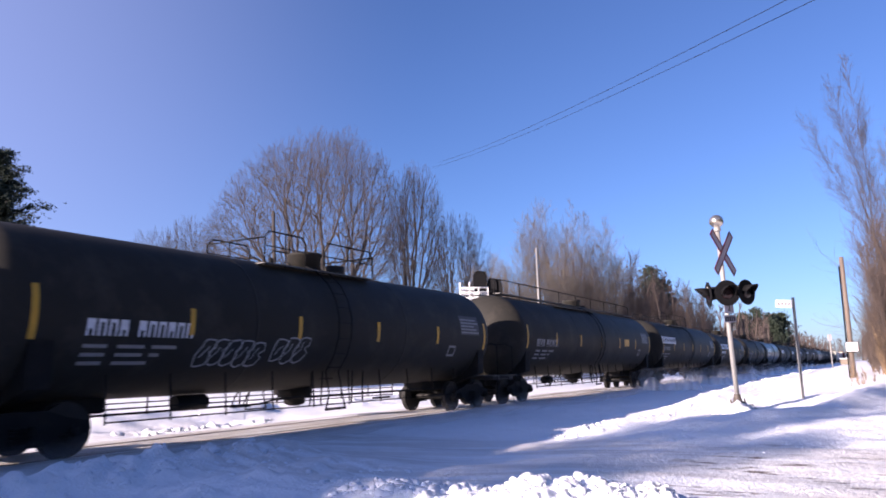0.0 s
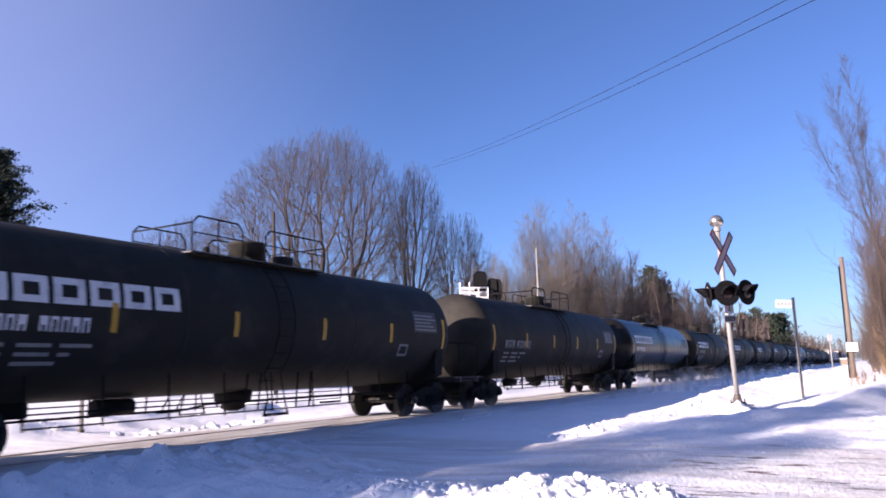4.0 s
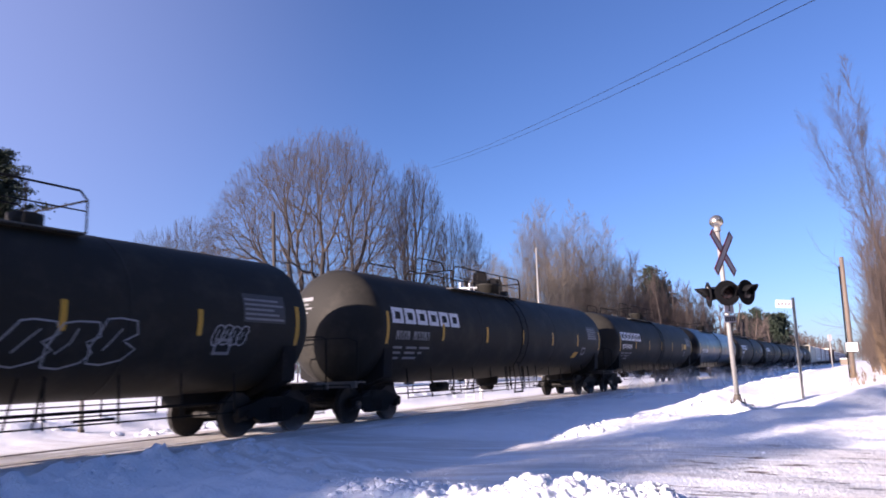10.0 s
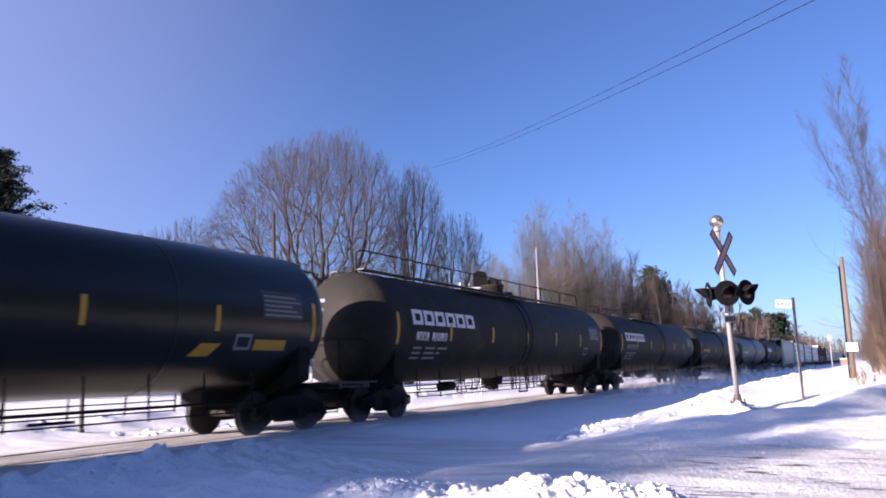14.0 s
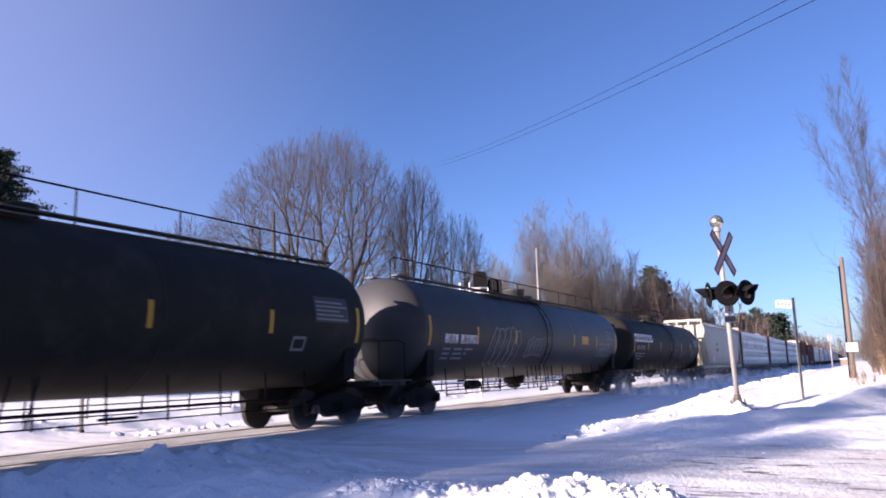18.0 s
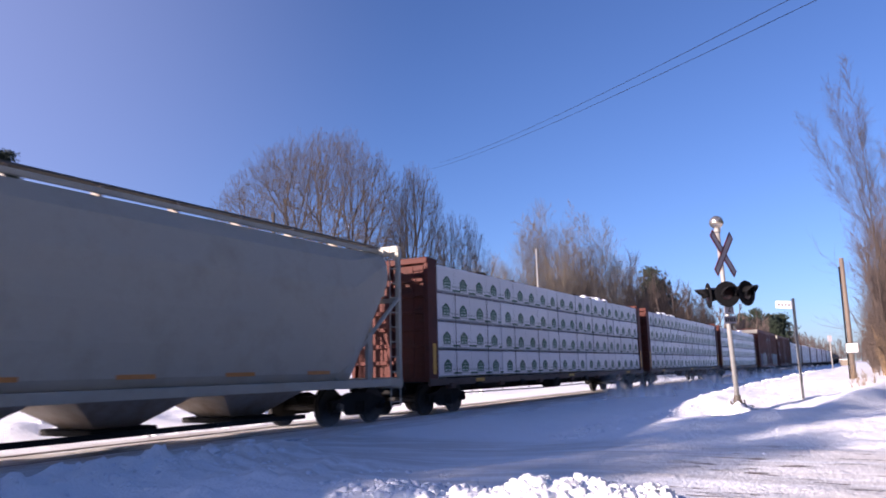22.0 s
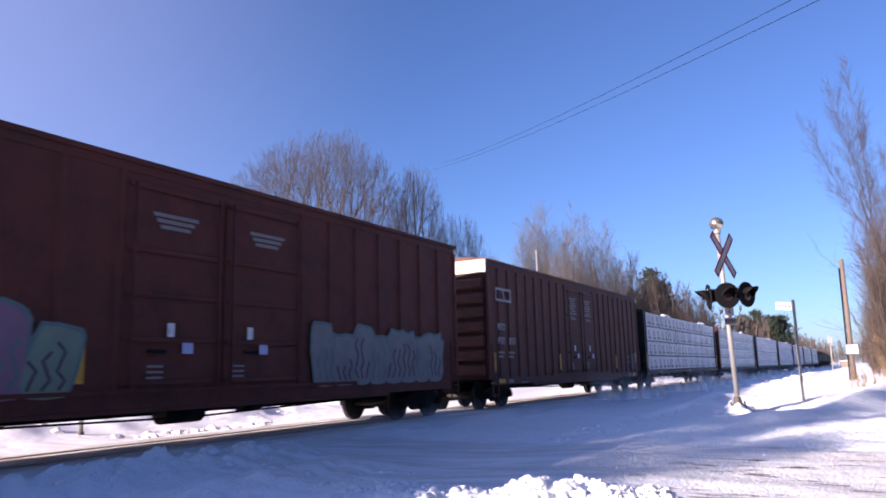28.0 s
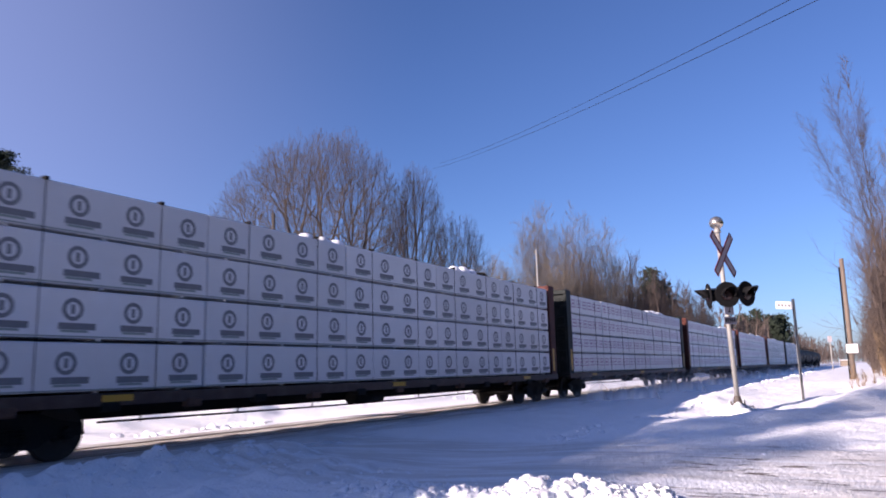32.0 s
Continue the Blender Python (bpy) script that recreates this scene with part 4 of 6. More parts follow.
def marks(pack, a, w, z0, y, mark):
    """The prints on the wrap of one pack."""
    n = 6 if mark == "frame" else 4
    for k in range(n):
        ob = new("print", print_mesh(mark))
        ob.parent = pack
        ob.location = (a + w / n * (k + 0.32 + 0.22 * math.sin(z0 * 7.3 + a * 0.05)) + rnd.uniform(-0.04, 0.04), y, z0 + rnd.uniform(-0.015, 0.015))
    part("print_band", flat_patch(bmesh.new(), a + 0.03, a + w - 0.03, z0 + 0.05, z0 + 0.075, y), PRINT_BAND, pack)


def hopper_car(tau0, tau1):
    car, half = start("covered_hopper_car", "pale grey covered hopper with rounded sides and brown dirt", "hopper car", tau0, tau1, "hopper cars of the train")
    e = half - 0.75
    sec = [(1.3, 1.05), (1.46, 1.3), (1.55, 1.9), (1.58, 2.6), (1.55, 3.4), (1.42, 4.1), (1.2, 4.45), (0.7, 4.58)]
    ring = [(-y, z) for y, z in sec] + [(y, z) for y, z in sec[::-1]]
    bm = bmesh.new()
    rows = []
    stations = [(-e + 0.75, 0.35), (-e + 0.95, 0.42), (-e + 2.5, 1.0), (e - 2.3, 1.0), (e - 0.95, 0.42), (e - 0.75, 0.35)]
    for x, k in stations:
        rows.append([bm.verts.new((x, y * (0.93 + 0.07 * k), 4.58 - (4.58 - z) * k)) for y, z in ring])
    for p, q in zip(rows, rows[1:]):
        for j in range(len(ring)):
            f = bm.faces.new((p[j], p[(j + 1) % len(ring)], q[(j + 1) % len(ring)], q[j]))
            f.smooth = False
    bm.faces.new(rows[0]), bm.faces.new(rows[-1])
    bmesh.ops.recalc_face_normals(bm, faces=bm.faces)
    part("body", bm, HOPPER, car)
    for s in (-1, 1):
        part("side_sill", boxes((-e, e, s * 1.42 - 0.05, s * 1.42 + 0.05, 0.92, 1.12), bevel=0.015), HOPPER, car)
        part("roof_rail", boxes((-e, e, s * 1.2 - 0.04, s * 1.2 + 0.04, 4.5, 4.6), bevel=0.01), HOPPER, car)
        part("running_board", boxes((-e + 0.05, e - 0.05, s * 0.62 - 0.18, s * 0.62 + 0.18, 4.78, 4.82)), GRATE, car)
        for k in range(12):
            x = -e + 0.3 + (2 * e - 0.6) * k / 11
            part("walk_bracket", boxes((x - 0.02, x + 0.02, s * 0.5, s * 0.8, 4.52, 4.78)), HOPPER_RUST, car)
        part("end_sill", boxes((s * e, s * (e - 0.2), -1.45, 1.45, 0.85, 1.15), bevel=0.02), HOPPER, car)
        part("slope_deck", boxes((s * e, s * (e - 3.2), -1.2, 1.2, 1.0, 1.08)), HOPPER, car)
        for yy in (-1.42, -0.45, 0.45, 1.42):
            part("end_post", boxes((s * (e - 0.05), s * (e - 0.18), yy - 0.06, yy + 0.06, 1.1, 4.75), bevel=0.01), HOPPER, car)
        part("end_beam", boxes((s * (e - 0.04), s * (e - 0.2), -1.45, 1.45, 4.6, 4.78), (s * (e - 0.04), s * (e - 0.14), -1.45, 1.45, 3.2, 3.32), bevel=0.01), HOPPER, car)
        part("end_sheet", boxes((s * (e - 0.75), s * (e - 0.8), -1.4, 1.4, 3.3, 4.6)), HOPPER, car)
        for yy in (-1.44, 1.44):
            bm = bmesh.new()
            pipe(bm, [(s * (e - a), yy, z) for a, z in ((0.1, 4.7), (0.1, 0.4), (0.55, 0.4), (0.55, 4.7))], 0.016, 5)
            rungs(part("ladder", bm, HOPPER, car), [(s * (e - 0.325), yy, 0.5 + 0.4 * k) for k in range(11)], HOPPER, 'X', 0.45)
            part("end_brace", tube(bmesh.new(), (s * (e - 0.15), yy, 3.3), (s * (e - 2.9), yy, 1.15), 0.055, n=6), HOPPER, car)
            part("end_strut", boxes((s * (e - 1.55), s * (e - 1.65), yy - 0.05, yy + 0.05, 1.1, 2.3)), HOPPER, car)
        truck(car, s * (half - 2.2))
    for k in range(4):
        x = -e + 4.9 + (2 * e - 9.8) * k / 3
        bm = bmesh.new()
        t = [bm.verts.new((x + a, b, 1.05)) for a, b in ((-1.45, -1.25), (1.45, -1.25), (1.45, 1.25), (-1.45, 1.25))]
        b_ = [bm.verts.new((x + a, b, 0.42)) for a, b in ((-0.45, -0.5), (0.45, -0.5), (0.45, 0.5), (-0.45, 0.5))]
        for j in range(4):
            bm.faces.new((t[j], t[(j + 1) % 4], b_[(j + 1) % 4], b_[j]))
        bm.faces.new(b_)
        bmesh.ops.recalc_face_normals(bm, faces=bm.faces)
        hop = part("outlet_hopper", bm, HOPPER_RUST, car)
        part("outlet_gate", boxes((x - 0.7, x + 0.7, -0.75, 0.75, 0.3, 0.42), bevel=0.02), UNDER, hop)
    part("outlet_pipe", boxes((-e + 3.4, e - 3.4, -0.92, -0.8, 0.26, 0.36)), UNDER, car)
    bm = bmesh.new()
    put = lambda x0, x1, z0, z1: flat_patch(bm, x0, x1, z0, z1, -1.572 if z0 < 3 else -1.57)
    block_row(put, -e + 5.1, 2.72, 2.98, (4,), w=0.17)
    block_row(put, -e + 4.9, 2.25, 2.48, (6,), w=0.15)
    part("car_number", bm, STENCIL_DARK, car).location.y = -0.012
    for k in range(6):
        x = -e + 3.6 + (2 * e - 7.2) * k / 5
        part("reflector", flat_patch(bmesh.new(), x - 0.4, x + 0.4, 1.28, 1.36, -1.485), ORANGE, car)
    part("notice", flat_patch(bmesh.new(), -e + 3.6, -e + 3.95, 1.4, 1.85, -1.566, lean=0.05), WHITE, car)


def boxcar(tau0, tau1, paint, label, ribs, top, kind):
    car, half = start("boxcar", label, "boxcar", tau0, tau1, "boxcars of the train")
    e = half - 1.1
    y = 1.46
    part("body", boxes((-e + 0.06, e - 0.06, -y, y, 1.0, top - 0.12)), paint, car)
    bm = bmesh.new()
    vs = [[bm.verts.new((s * e, yy, z)) for yy, z in ((-y - 0.06, top - 0.16), (-y - 0.06, top - 0.06), (0, top + 0.08), (y + 0.06, top - 0.06), (y + 0.06, top - 0.16))] for s in (-1, 1)]
    for k in range(5):
        bm.faces.new((vs[0][k], vs[0][(k + 1) % 5], vs[1][(k + 1) % 5], vs[1][k]))
    bm.faces.new(vs[0]), bm.faces.new(vs[1])
    bmesh.ops.recalc_face_normals(bm, faces=bm.faces)
    roof = part("roof", bm, paint, car)
    for k in range(14):
        x = -e + 0.7 + (2 * e - 1.4) * k / 13
        part("roof_rib", boxes((x - 0.05, x + 0.05, -0.8, 0.8, top + 0.0, top + 0.09)), paint, roof)
    d0, d1, dm = (-2.15, 2.6, 0.22) if kind == "red" else (-1.9, 1.9, 0.0)
    for s in (-1, 1):
        part("side_sill", boxes((-e + 0.4, e - 0.4, s * y - 0.03, s * y + 0.05, 0.8, 1.08), (-e + 3.8, e - 3.8, s * y - 0.03, s * y + 0.05, 0.72, 0.8), bevel=0.01), paint, car)
        part("top_chord", boxes((-e, e, s * y - 0.02, s * y + 0.07, top - 0.32, top - 0.16)), paint, car)
        for a, b in ((-e + 0.1, d0), (d1, e - 0.1)):
            for k in range(ribs + 1):
                x = a + (b - a) * k / ribs
                bm = bmesh.new()
                pr = [(-0.085, y), (-0.045, y + 0.055), (0.045, y + 0.055), (0.085, y)]
                lo = [bm.verts.new((x + px, s * py, 1.05)) for px, py in pr]
                hi = [bm.verts.new((x + px, s * py, top - 0.32)) for px, py in pr]
                for j in range(3):
                    bm.faces.new((lo[j], lo[j + 1], hi[j + 1], hi[j]))
                bm.faces.new(lo), bm.faces.new(hi)
                bmesh.ops.recalc_face_normals(bm, faces=bm.faces)
                part("side_post", bm, paint, car)
        # a pair of sliding doors with their rails, bars and handles
        for a, b in ((d0 + 0.06, dm - 0.03), (dm + 0.03, d1 - 0.06)):
            door = part("door", boxes((a, b, s * (y + 0.015) - 0.03, s * (y + 0.04) + 0.03, 1.12, top - 0.42), bevel=0.015), paint, car)
            for z in (1.2, 1.95, 2.75, 3.55, top - 0.6):
                part("door_rib", boxes((a + 0.04, b - 0.04, s * (y + 0.06), s * (y + 0.1), z, z + 0.09), bevel=0.01), paint, door)
            for x in (a + 0.16, b - 0.16):
                part("lock_bar", tube(bmesh.new(), (x, s * (y + 0.12), 1.15), (x, s * (y + 0.12), top - 0.5), 0.022, n=6), paint, door)
            part("door_handle", boxes((a + 0.5, a + 0.9, s * (y + 0.1), s * (y + 0.15), 1.75, 1.82), bevel=0.01), UNDER, door)
        part("door_track", boxes((d0 - 2.0, d1 + 2.0, s * (y + 0.05), s * (y + 0.11), 1.06, 1.13)), paint, car)
        # ends: horizontal corrugations and a pale upper panel
        bm = bmesh.new()
        part("end_wall", boxes((s * (e - 0.06), s * (e - 0.14), -y, y, 1.0, top - 0.5)), paint, car)
        nz = 7
        for k in range(nz):
            z = 1.15 + (top - 1.75) * k / nz
            part("end_rib", boxes((s * (e - 0.07), s * (e + 0.07), -y + 0.1, y - 0.1, z, z + 0.36), bevel=0.06), paint, car)
        part("end_panel", boxes((s * (e - 0.08), s * (e + 0.02), -y - 0.02, y + 0.02, top - 0.55, top - 0.1), bevel=0.01), END_WHITE, car)
        for yy in (-1, 1):
            bm = bmesh.new()
            pipe(bm, [(s * (e - a), yy * (y + 0.1), z) for a, z in ((0.12, 2.2), (0.12, 0.45), (0.55, 0.45), (0.55, 2.2))], 0.015, 5)
            rungs(part("ladder", bm, paint, car), [(s * (e - 0.335), yy * (y + 0.1), 0.5 + 0.4 * k) for k in range(5)], paint, 'X', 0.43)
        truck(car, s * (half - 2.6))
        part("bolster", boxes((s * (half - 2.2), s * (half - 3.0), -1.3, 1.3, 0.75, 1.0)), UNDER, car)
    part("centre_sill", boxes((-e, e, -0.3, 0.3, 0.6, 0.99)), UNDER, car)
    part("brake_pipe", pipe(bmesh.new(), [(-e + 3.5, -0.9, 0.66), (0, -0.9, 0.55), (e - 3.5, -0.9, 0.7)], 0.022, 5), UNDER, car)
    part("brake_reservoir", tube(bmesh.new(), (-0.6, -0.75, 0.66), (0.35, -0.75, 0.66), 0.22, n=14), UNDER, car)
    part("brake_cylinder", tube(bmesh.new(), (1.6, -0.6, 0.7), (2.2, -0.6, 0.7), 0.14, n=12), UNDER, car)
    part("brake_wheel_housing", tube(bmesh.new(), (-e - 0.02, 0.75, 2.2), (-e - 0.2, 0.75, 2.2), 0.28, n=16), paint, car)
    yl = -y - 0.006

    def bars(name, material, cells, dy=0.0):
        for c in cells:
            part(name, flat_patch(bmesh.new(), *c, yl - dy), material, car)

    for x, z in ((dm - 1.75 if kind == "red" else -1.5, top - 1.05), (dm + 0.68 if kind == "red" else 0.45, top - 1.05)):
        rows_ = 3 if kind == "red" else 9
        if kind == "red":
            bars("door_notice", STENCIL, [(x + 0.08 * k, x + 1.05 - 0.1 * k, z - 0.11 * k, z - 0.11 * k + 0.07) for k in range(rows_)], 0.07)
        else:
            bars("door_notice", STENCIL, [(x + 0.1 * ((k * 7) % 3), x + 0.9 - 0.1 * ((k * 5) % 3), z + 0.15 - 0.11 * k, z + 0.15 - 0.11 * k + 0.06) for k in range(rows_)], 0.07)
    for x in (-1.15, 0.85):
        bars("routing_card", WHITE, [(x, x + 0.16, 2.05, 2.3)], 0.09)
        bars("routing_card", CARD_BLUE, [(x + 0.35, x + 0.6, 1.75, 1.95)], 0.09)
        bars("door_line", STENCIL, [(x - 0.4, x - 0.05, 1.5 - 0.1 * k, 1.54 - 0.1 * k) for k in range(3)], 0.07)
    for x in (-e + 0.35, -2.9, e - 4.5):
        bars("reflector", YELLOW, [(x, x + 0.16, 1.25, 1.9)], 0.06)
    if kind == "red":
        cells = []
        block_row(lambda *c: cells.append(c), -e + 1.35, 2.62, 2.92, (2,), w=0.26)
        block_row(lambda *c: cells.append(c), -e + 1.3, 2.2, 2.45, (2, 4), w=0.17)
        bars("car_number", STENCIL, cells, 0.004)
        wall_art(car, -e + 0.95, 1.05, 1.25, 2, 0.9, yl - 0.058, ART_PURPLE, ART_PURPLE_DARK, 0.0)
        wall_art(car, -e + 3.2, 1.02, 1.5, 5, 0.78, yl - 0.058, ART_MINT, ART_TEAL, 0.9, ART_PINK)
        wall_art(car, e - 6.9, 1.02, 1.55, 8, 0.76, yl - 0.058, ART_GREY, ART_TEAL, 1.0)
    else:
        # railway mark as a plain open frame with a slanting bar
        x, z = -e + 0.62, top - 1.5
        bars("company_mark", TAG_WHITE, [(x, x + 0.09, z, z + 0.48), (x + 0.09, x + 1.21, z + 0.39, z + 0.48), (x + 0.09, x + 1.21, z, z + 0.09), (x + 1.21, x + 1.3, z, z + 0.48)], 0.058)
        bm = bmesh.new()
        vs = [bm.verts.new(c) for c in ((x + 0.55, yl - 0.06, z + 0.385), (x + 0.65, yl - 0.06, z + 0.385), (x + 0.77, yl - 0.06, z + 0.095), (x + 0.67, yl - 0.06, z + 0.095))]
        bm.faces.new(vs)
        part("company_mark", bm, TAG_WHITE, car)
        cells = []
        block_row(lambda *c: cells.append(c), -e + 0.72, 2.68, 2.93, (3,), w=0.17, gap=0.05)
        block_row(lambda *c: cells.append(c), -e + 0.72, 2.2, 2.45, (3, 3), w=0.15, gap=0.05, word=0.3)
        bars("car_number", TAG_WHITE, cells, 0.058)
        cells = []
        for a in (0.72, 1.55):
            for k in range(2):
                cells.append((-e + a, -e + a + 0.5 - 0.1 * k, 1.88 - 0.14 * k, 1.95 - 0.14 * k))
        cells += [(-e + 1.5, -e + 1.9, 0.86, 0.98), (-e + 0.05, -e + 0.4, 0.86, 0.92), (e - 2.28, e - 1.9, 0.86, 1.0), (-e + 2.6, -e + 3.2, 0.84, 0.88)]
        for k in range(7):
            cells += [(e - 1.6, e - 1.35, 1.22 + 0.12 * k, 1.28 + 0.12 * k), (e - 1.2, e - 0.97, 1.22 + 0.12 * k, 1.28 + 0.12 * k)]
        for c in ((e - 2.36, e - 1.94, 1.56, 1.6), (e - 2.36, e - 1.94, 1.84, 1.88), (e - 2.36, e - 2.32, 1.6, 1.84), (e - 1.98, e - 1.94, 1.6, 1.84)):
            cells.append(c)
        bars("data_line", STENCIL, cells, 0.058)
        bars("sill_plate", YELLOW, [(-e + 0.68, -e + 1.22, 0.86, 1.0), (e - 1.6, e - 1.08, 0.84, 0.98)], 0.058)
        bars("reflector", YELLOW, [(e - 0.84, e - 0.7, 1.54, 2.1)], 0.058)


def wall_art(car, x, z, h, count, w, y, fill, edge, jag, second=None):
    """Spray-painted shapes on a flat wall: fat leaning shapes that overlap, each with an outline of another colour and dark inner strokes."""
    for c in range(count):
        hh = h * (rnd.uniform(0.68, 0.92) + 0.1 * math.sin(math.pi * (c + 0.5) / count)) if jag else h
        lean = rnd.uniform(-0.1, 0.22) * jag
        n = 16
        rim = []
        for k in range(n):
            a = 2 * math.pi * k / n
            ca, sa = math.cos(a), math.sin(a)
            q = rnd.uniform(0.86, 1.12) if jag else 1.0
            px = math.copysign(abs(ca) ** 0.5, ca) * w * 0.56 * q
            pz = max(-1.0, math.copysign(abs(sa) ** (0.55 if jag else 0.2), sa) * (q if sa > 0 else 1.0))
            rim.append((px, pz))
        for name, material, grow, dy in (("spray_edge", edge, 0.07 if jag else 0.0, 0.0), ("spray_fill", second if second and c % 2 else fill, 0.0, 0.004)):
            bm = bmesh.new()
            deep = y - dy - 0.0006 * c
            pts = []
            for px, pz in rim:
                up = (pz + 1) / 2
                k = 1 + grow / w * 1.6
                pts.append((x + w * 0.5 + px * k + lean * up, z + hh * up + (grow if pz > 0 else 0)))
            mid = bm.verts.new((x + w * 0.5 + lean * 0.5, deep, z + hh * 0.5))
            ring = [bm.verts.new((px, deep, pz)) for px, pz in pts]
            for k in range(n):
                bm.faces.new((mid, ring[k], ring[(k + 1) % n]))
            part(name, bm, material, car)
        if jag:
            bm = bmesh.new()
            for q in range(3):
                xx = x + w * (0.2 + 0.3 * q)
                stroke(bm, [(xx + 0.1 * math.sin(2.2 * k + q + c) * w, z + hh * (0.12 + 0.13 * k)) for k in range(rnd.randint(3, 6))], 0.05, 1, 0, y - 0.012 - 0.0006 * c)
            part("spray_line", bm, edge if c % 3 == 0 else ART_PURPLE_DARK, car)
        x += w * 0.95


PLAIN = "black tank car with white lettering and yellow reflective strips"
LONG = "long black tank car with a full-length top handrail"
big = dict(r=1.58, zc=2.52)
tank_car(-0.36, 0.705, TANK_BLACK, PLAIN)
tank_car(0.705, 1.91, TANK_BLACK, "black tank car with white number and scrawled graffiti", "plain", lettering=WHITE, extra="graffiti_a")
tank_car(1.91, 3.27, TANK_BLACK, LONG + " and yellow panel", "plain", "long", extra="yellow_panel", **big)
tank_car(3.27, 4.615, TANK_BLACK, "long black tank car with a wide white company mark", mark_at=0.7, **big)
tank_car(4.615, 5.735, TANK_BLACK, "black tank car with a wide white company mark", lettering=WHITE, mark_at=1.38)
tank_car(5.735, 6.847, TANK_BLACK, PLAIN, "plain")
tank_car(6.847, 7.96, TANK_GLOSS, "glossy new black tank car with bright white marks", lettering=WHITE, bands=3, mark_at=1.4)
tank_car(7.96, 9.078, TANK_BLACK, "dusty black tank car with a faded white company mark")
tank_car(9.078, 10.203, TANK_BLACK, "black tank car with a wide white company mark")
tank_car(10.203, 11.315, TANK_BLACK, "black tank car with white mark and scrawled graffiti", extra="graffiti_c", mark_at=1.58)
tank_car(11.315, 12.674, TANK_BLACK, "long black tank car with a wide white company mark", extra="slanted_panel", mark_at=1.17, **big)
tank_car(12.674, 14.018, TANK_BLACK, "long black tank car with white company mark and yellow panel", extra="rear_panel", lettering=WHITE, mark_at=1.15, **big)
tank_car(14.018, 15.347, TANK_GLOSS, "long glossy black tank car with shiny ends and ladder straps", "plain", lettering=WHITE, bands=3, extra="slanted_panel foot_panel", **big)
tank_car(15.347, 16.695, TANK_BLACK, "long black tank car with white mark and top handrail", rail="long", lettering=WHITE, **big)
tank_car(16.695, 18.05, TANK_BLACK, "long black tank car with a wide white company mark", **big)
tank_car(18.05, 19.455, TANK_BLACK, "long black tank car with yellow lettering", "plain", "long", lettering=LETTER_YELLOW, **big)
tank_car(19.455, 20.845, TANK_GREY, "dark slate-grey tank car covered in outlined graffiti", "plain", "long", lettering=WHITE, extra="graffiti_b yellow_panel", **big)
tank_car(20.845, 22.19, TANK_BLACK, "long black tank car with white mark and faded graffiti", extra="graffiti_d", mark_at=1.2, **big)
hopper_car(22.19, 23.53)
CB = "centrebeam flat car stacked with white-wrapped lumber packs"
for a, b, paint, mark, tail in [(23.53, 25.135, CB_RED, "house", "with green house prints"), (25.135, 26.725, CB_RED, "house", "with green house prints"), (26.725, 28.32, CB_RED, "house", "with green house prints"),
                                (31.09, 32.667, CB_GREEN, "disc", "on a dark frame"), (32.667, 34.278, CB_RED, "disc", "with grey disc prints"), (34.278, 35.85, CB_GREEN, "frame", "with mauve frame prints"),
                                (35.85, 37.42, CB_RED, "frame", "with mauve frame prints"), (37.42, 38.99, CB_RED, "frame", "with mauve frame prints"), (38.99, 40.56, CB_RED, "disc", "with grey disc prints"), (40.56, 42.13, CB_GREEN, "disc", "with grey disc prints")]:
    centrebeam_car(a, b, paint, CB + " " + tail, mark)
boxcar(28.345, 29.75, OXIDE, "oxide red boxcar with teal and grey graffiti", 7, 5.3, "red")
boxcar(29.748, 31.09, CN_BROWN, "dark brown ribbed boxcar with a white framed mark", 9, 5.2, "brown")
for k in range(4):
    tank_car(42.13 + 1.2 * k, 43.33 + 1.2 * k, TANK_BLACK, PLAIN, "plain")


# powder snow whirled up along the train's foot
POWDER = bpy.data.materials.new("blown_powder_snow")
POWDER.use_nodes = True
pt = POWDER.node_tree
pt.nodes["Principled BSDF"].inputs["Base Color"].default_value = (0.9, 0.91, 0.93, 1)
pt.nodes["Principled BSDF"].inputs["Roughness"].default_value = 1.0
pt.nodes["Principled BSDF"].inputs["Specular IOR Level"].default_value = 0.0
pc = pt.nodes.new("ShaderNodeTexCoord")
ps = pt.nodes.new("ShaderNodeSeparateXYZ")
pm = pt.nodes.new("ShaderNodeMapping")
pm.inputs["Scale"].default_value = (0.22, 1.0, 0.9)
pn = pt.nodes.new("ShaderNodeTexNoise")
pn.inputs["Scale"].default_value, pn.inputs["Detail"].default_value = 1.0, 3.0
pr = pt.nodes.new("ShaderNodeMapRange")
pr.interpolation_type = 'SMOOTHSTEP'
pr.inputs["From Min"].default_value, pr.inputs["From Max"].default_value = 0.3, 0.72
pz = pt.nodes.new("ShaderNodeMapRange")
pz.interpolation_type = 'SMOOTHSTEP'
pz.inputs["From Min"].default_value, pz.inputs["From Max"].default_value = 0.5, -0.15
pe = pt.nodes.new("ShaderNodeMath")
pe.operation = 'ABSOLUTE'
px_ = pt.nodes.new("ShaderNodeMapRange")
px_.interpolation_type = 'SMOOTHSTEP'
px_.inputs["From Min"].default_value, px_.inputs["From Max"].default_value = 12.5, 8.0
m1, m2, m3 = (pt.nodes.new("ShaderNodeMath") for _ in range(3))
for q in (m1, m2, m3):
    q.operation = 'MULTIPLY'
m3.inputs[1].default_value = 0.3
pr.name, m3.name = "patches", "density"
pt.links.new(pc.outputs["Object"], ps.inputs[0])
pt.links.new(pc.outputs["Object"], pm.inputs[0])
pt.links.new(pm.outputs[0], pn.inputs["Vector"])
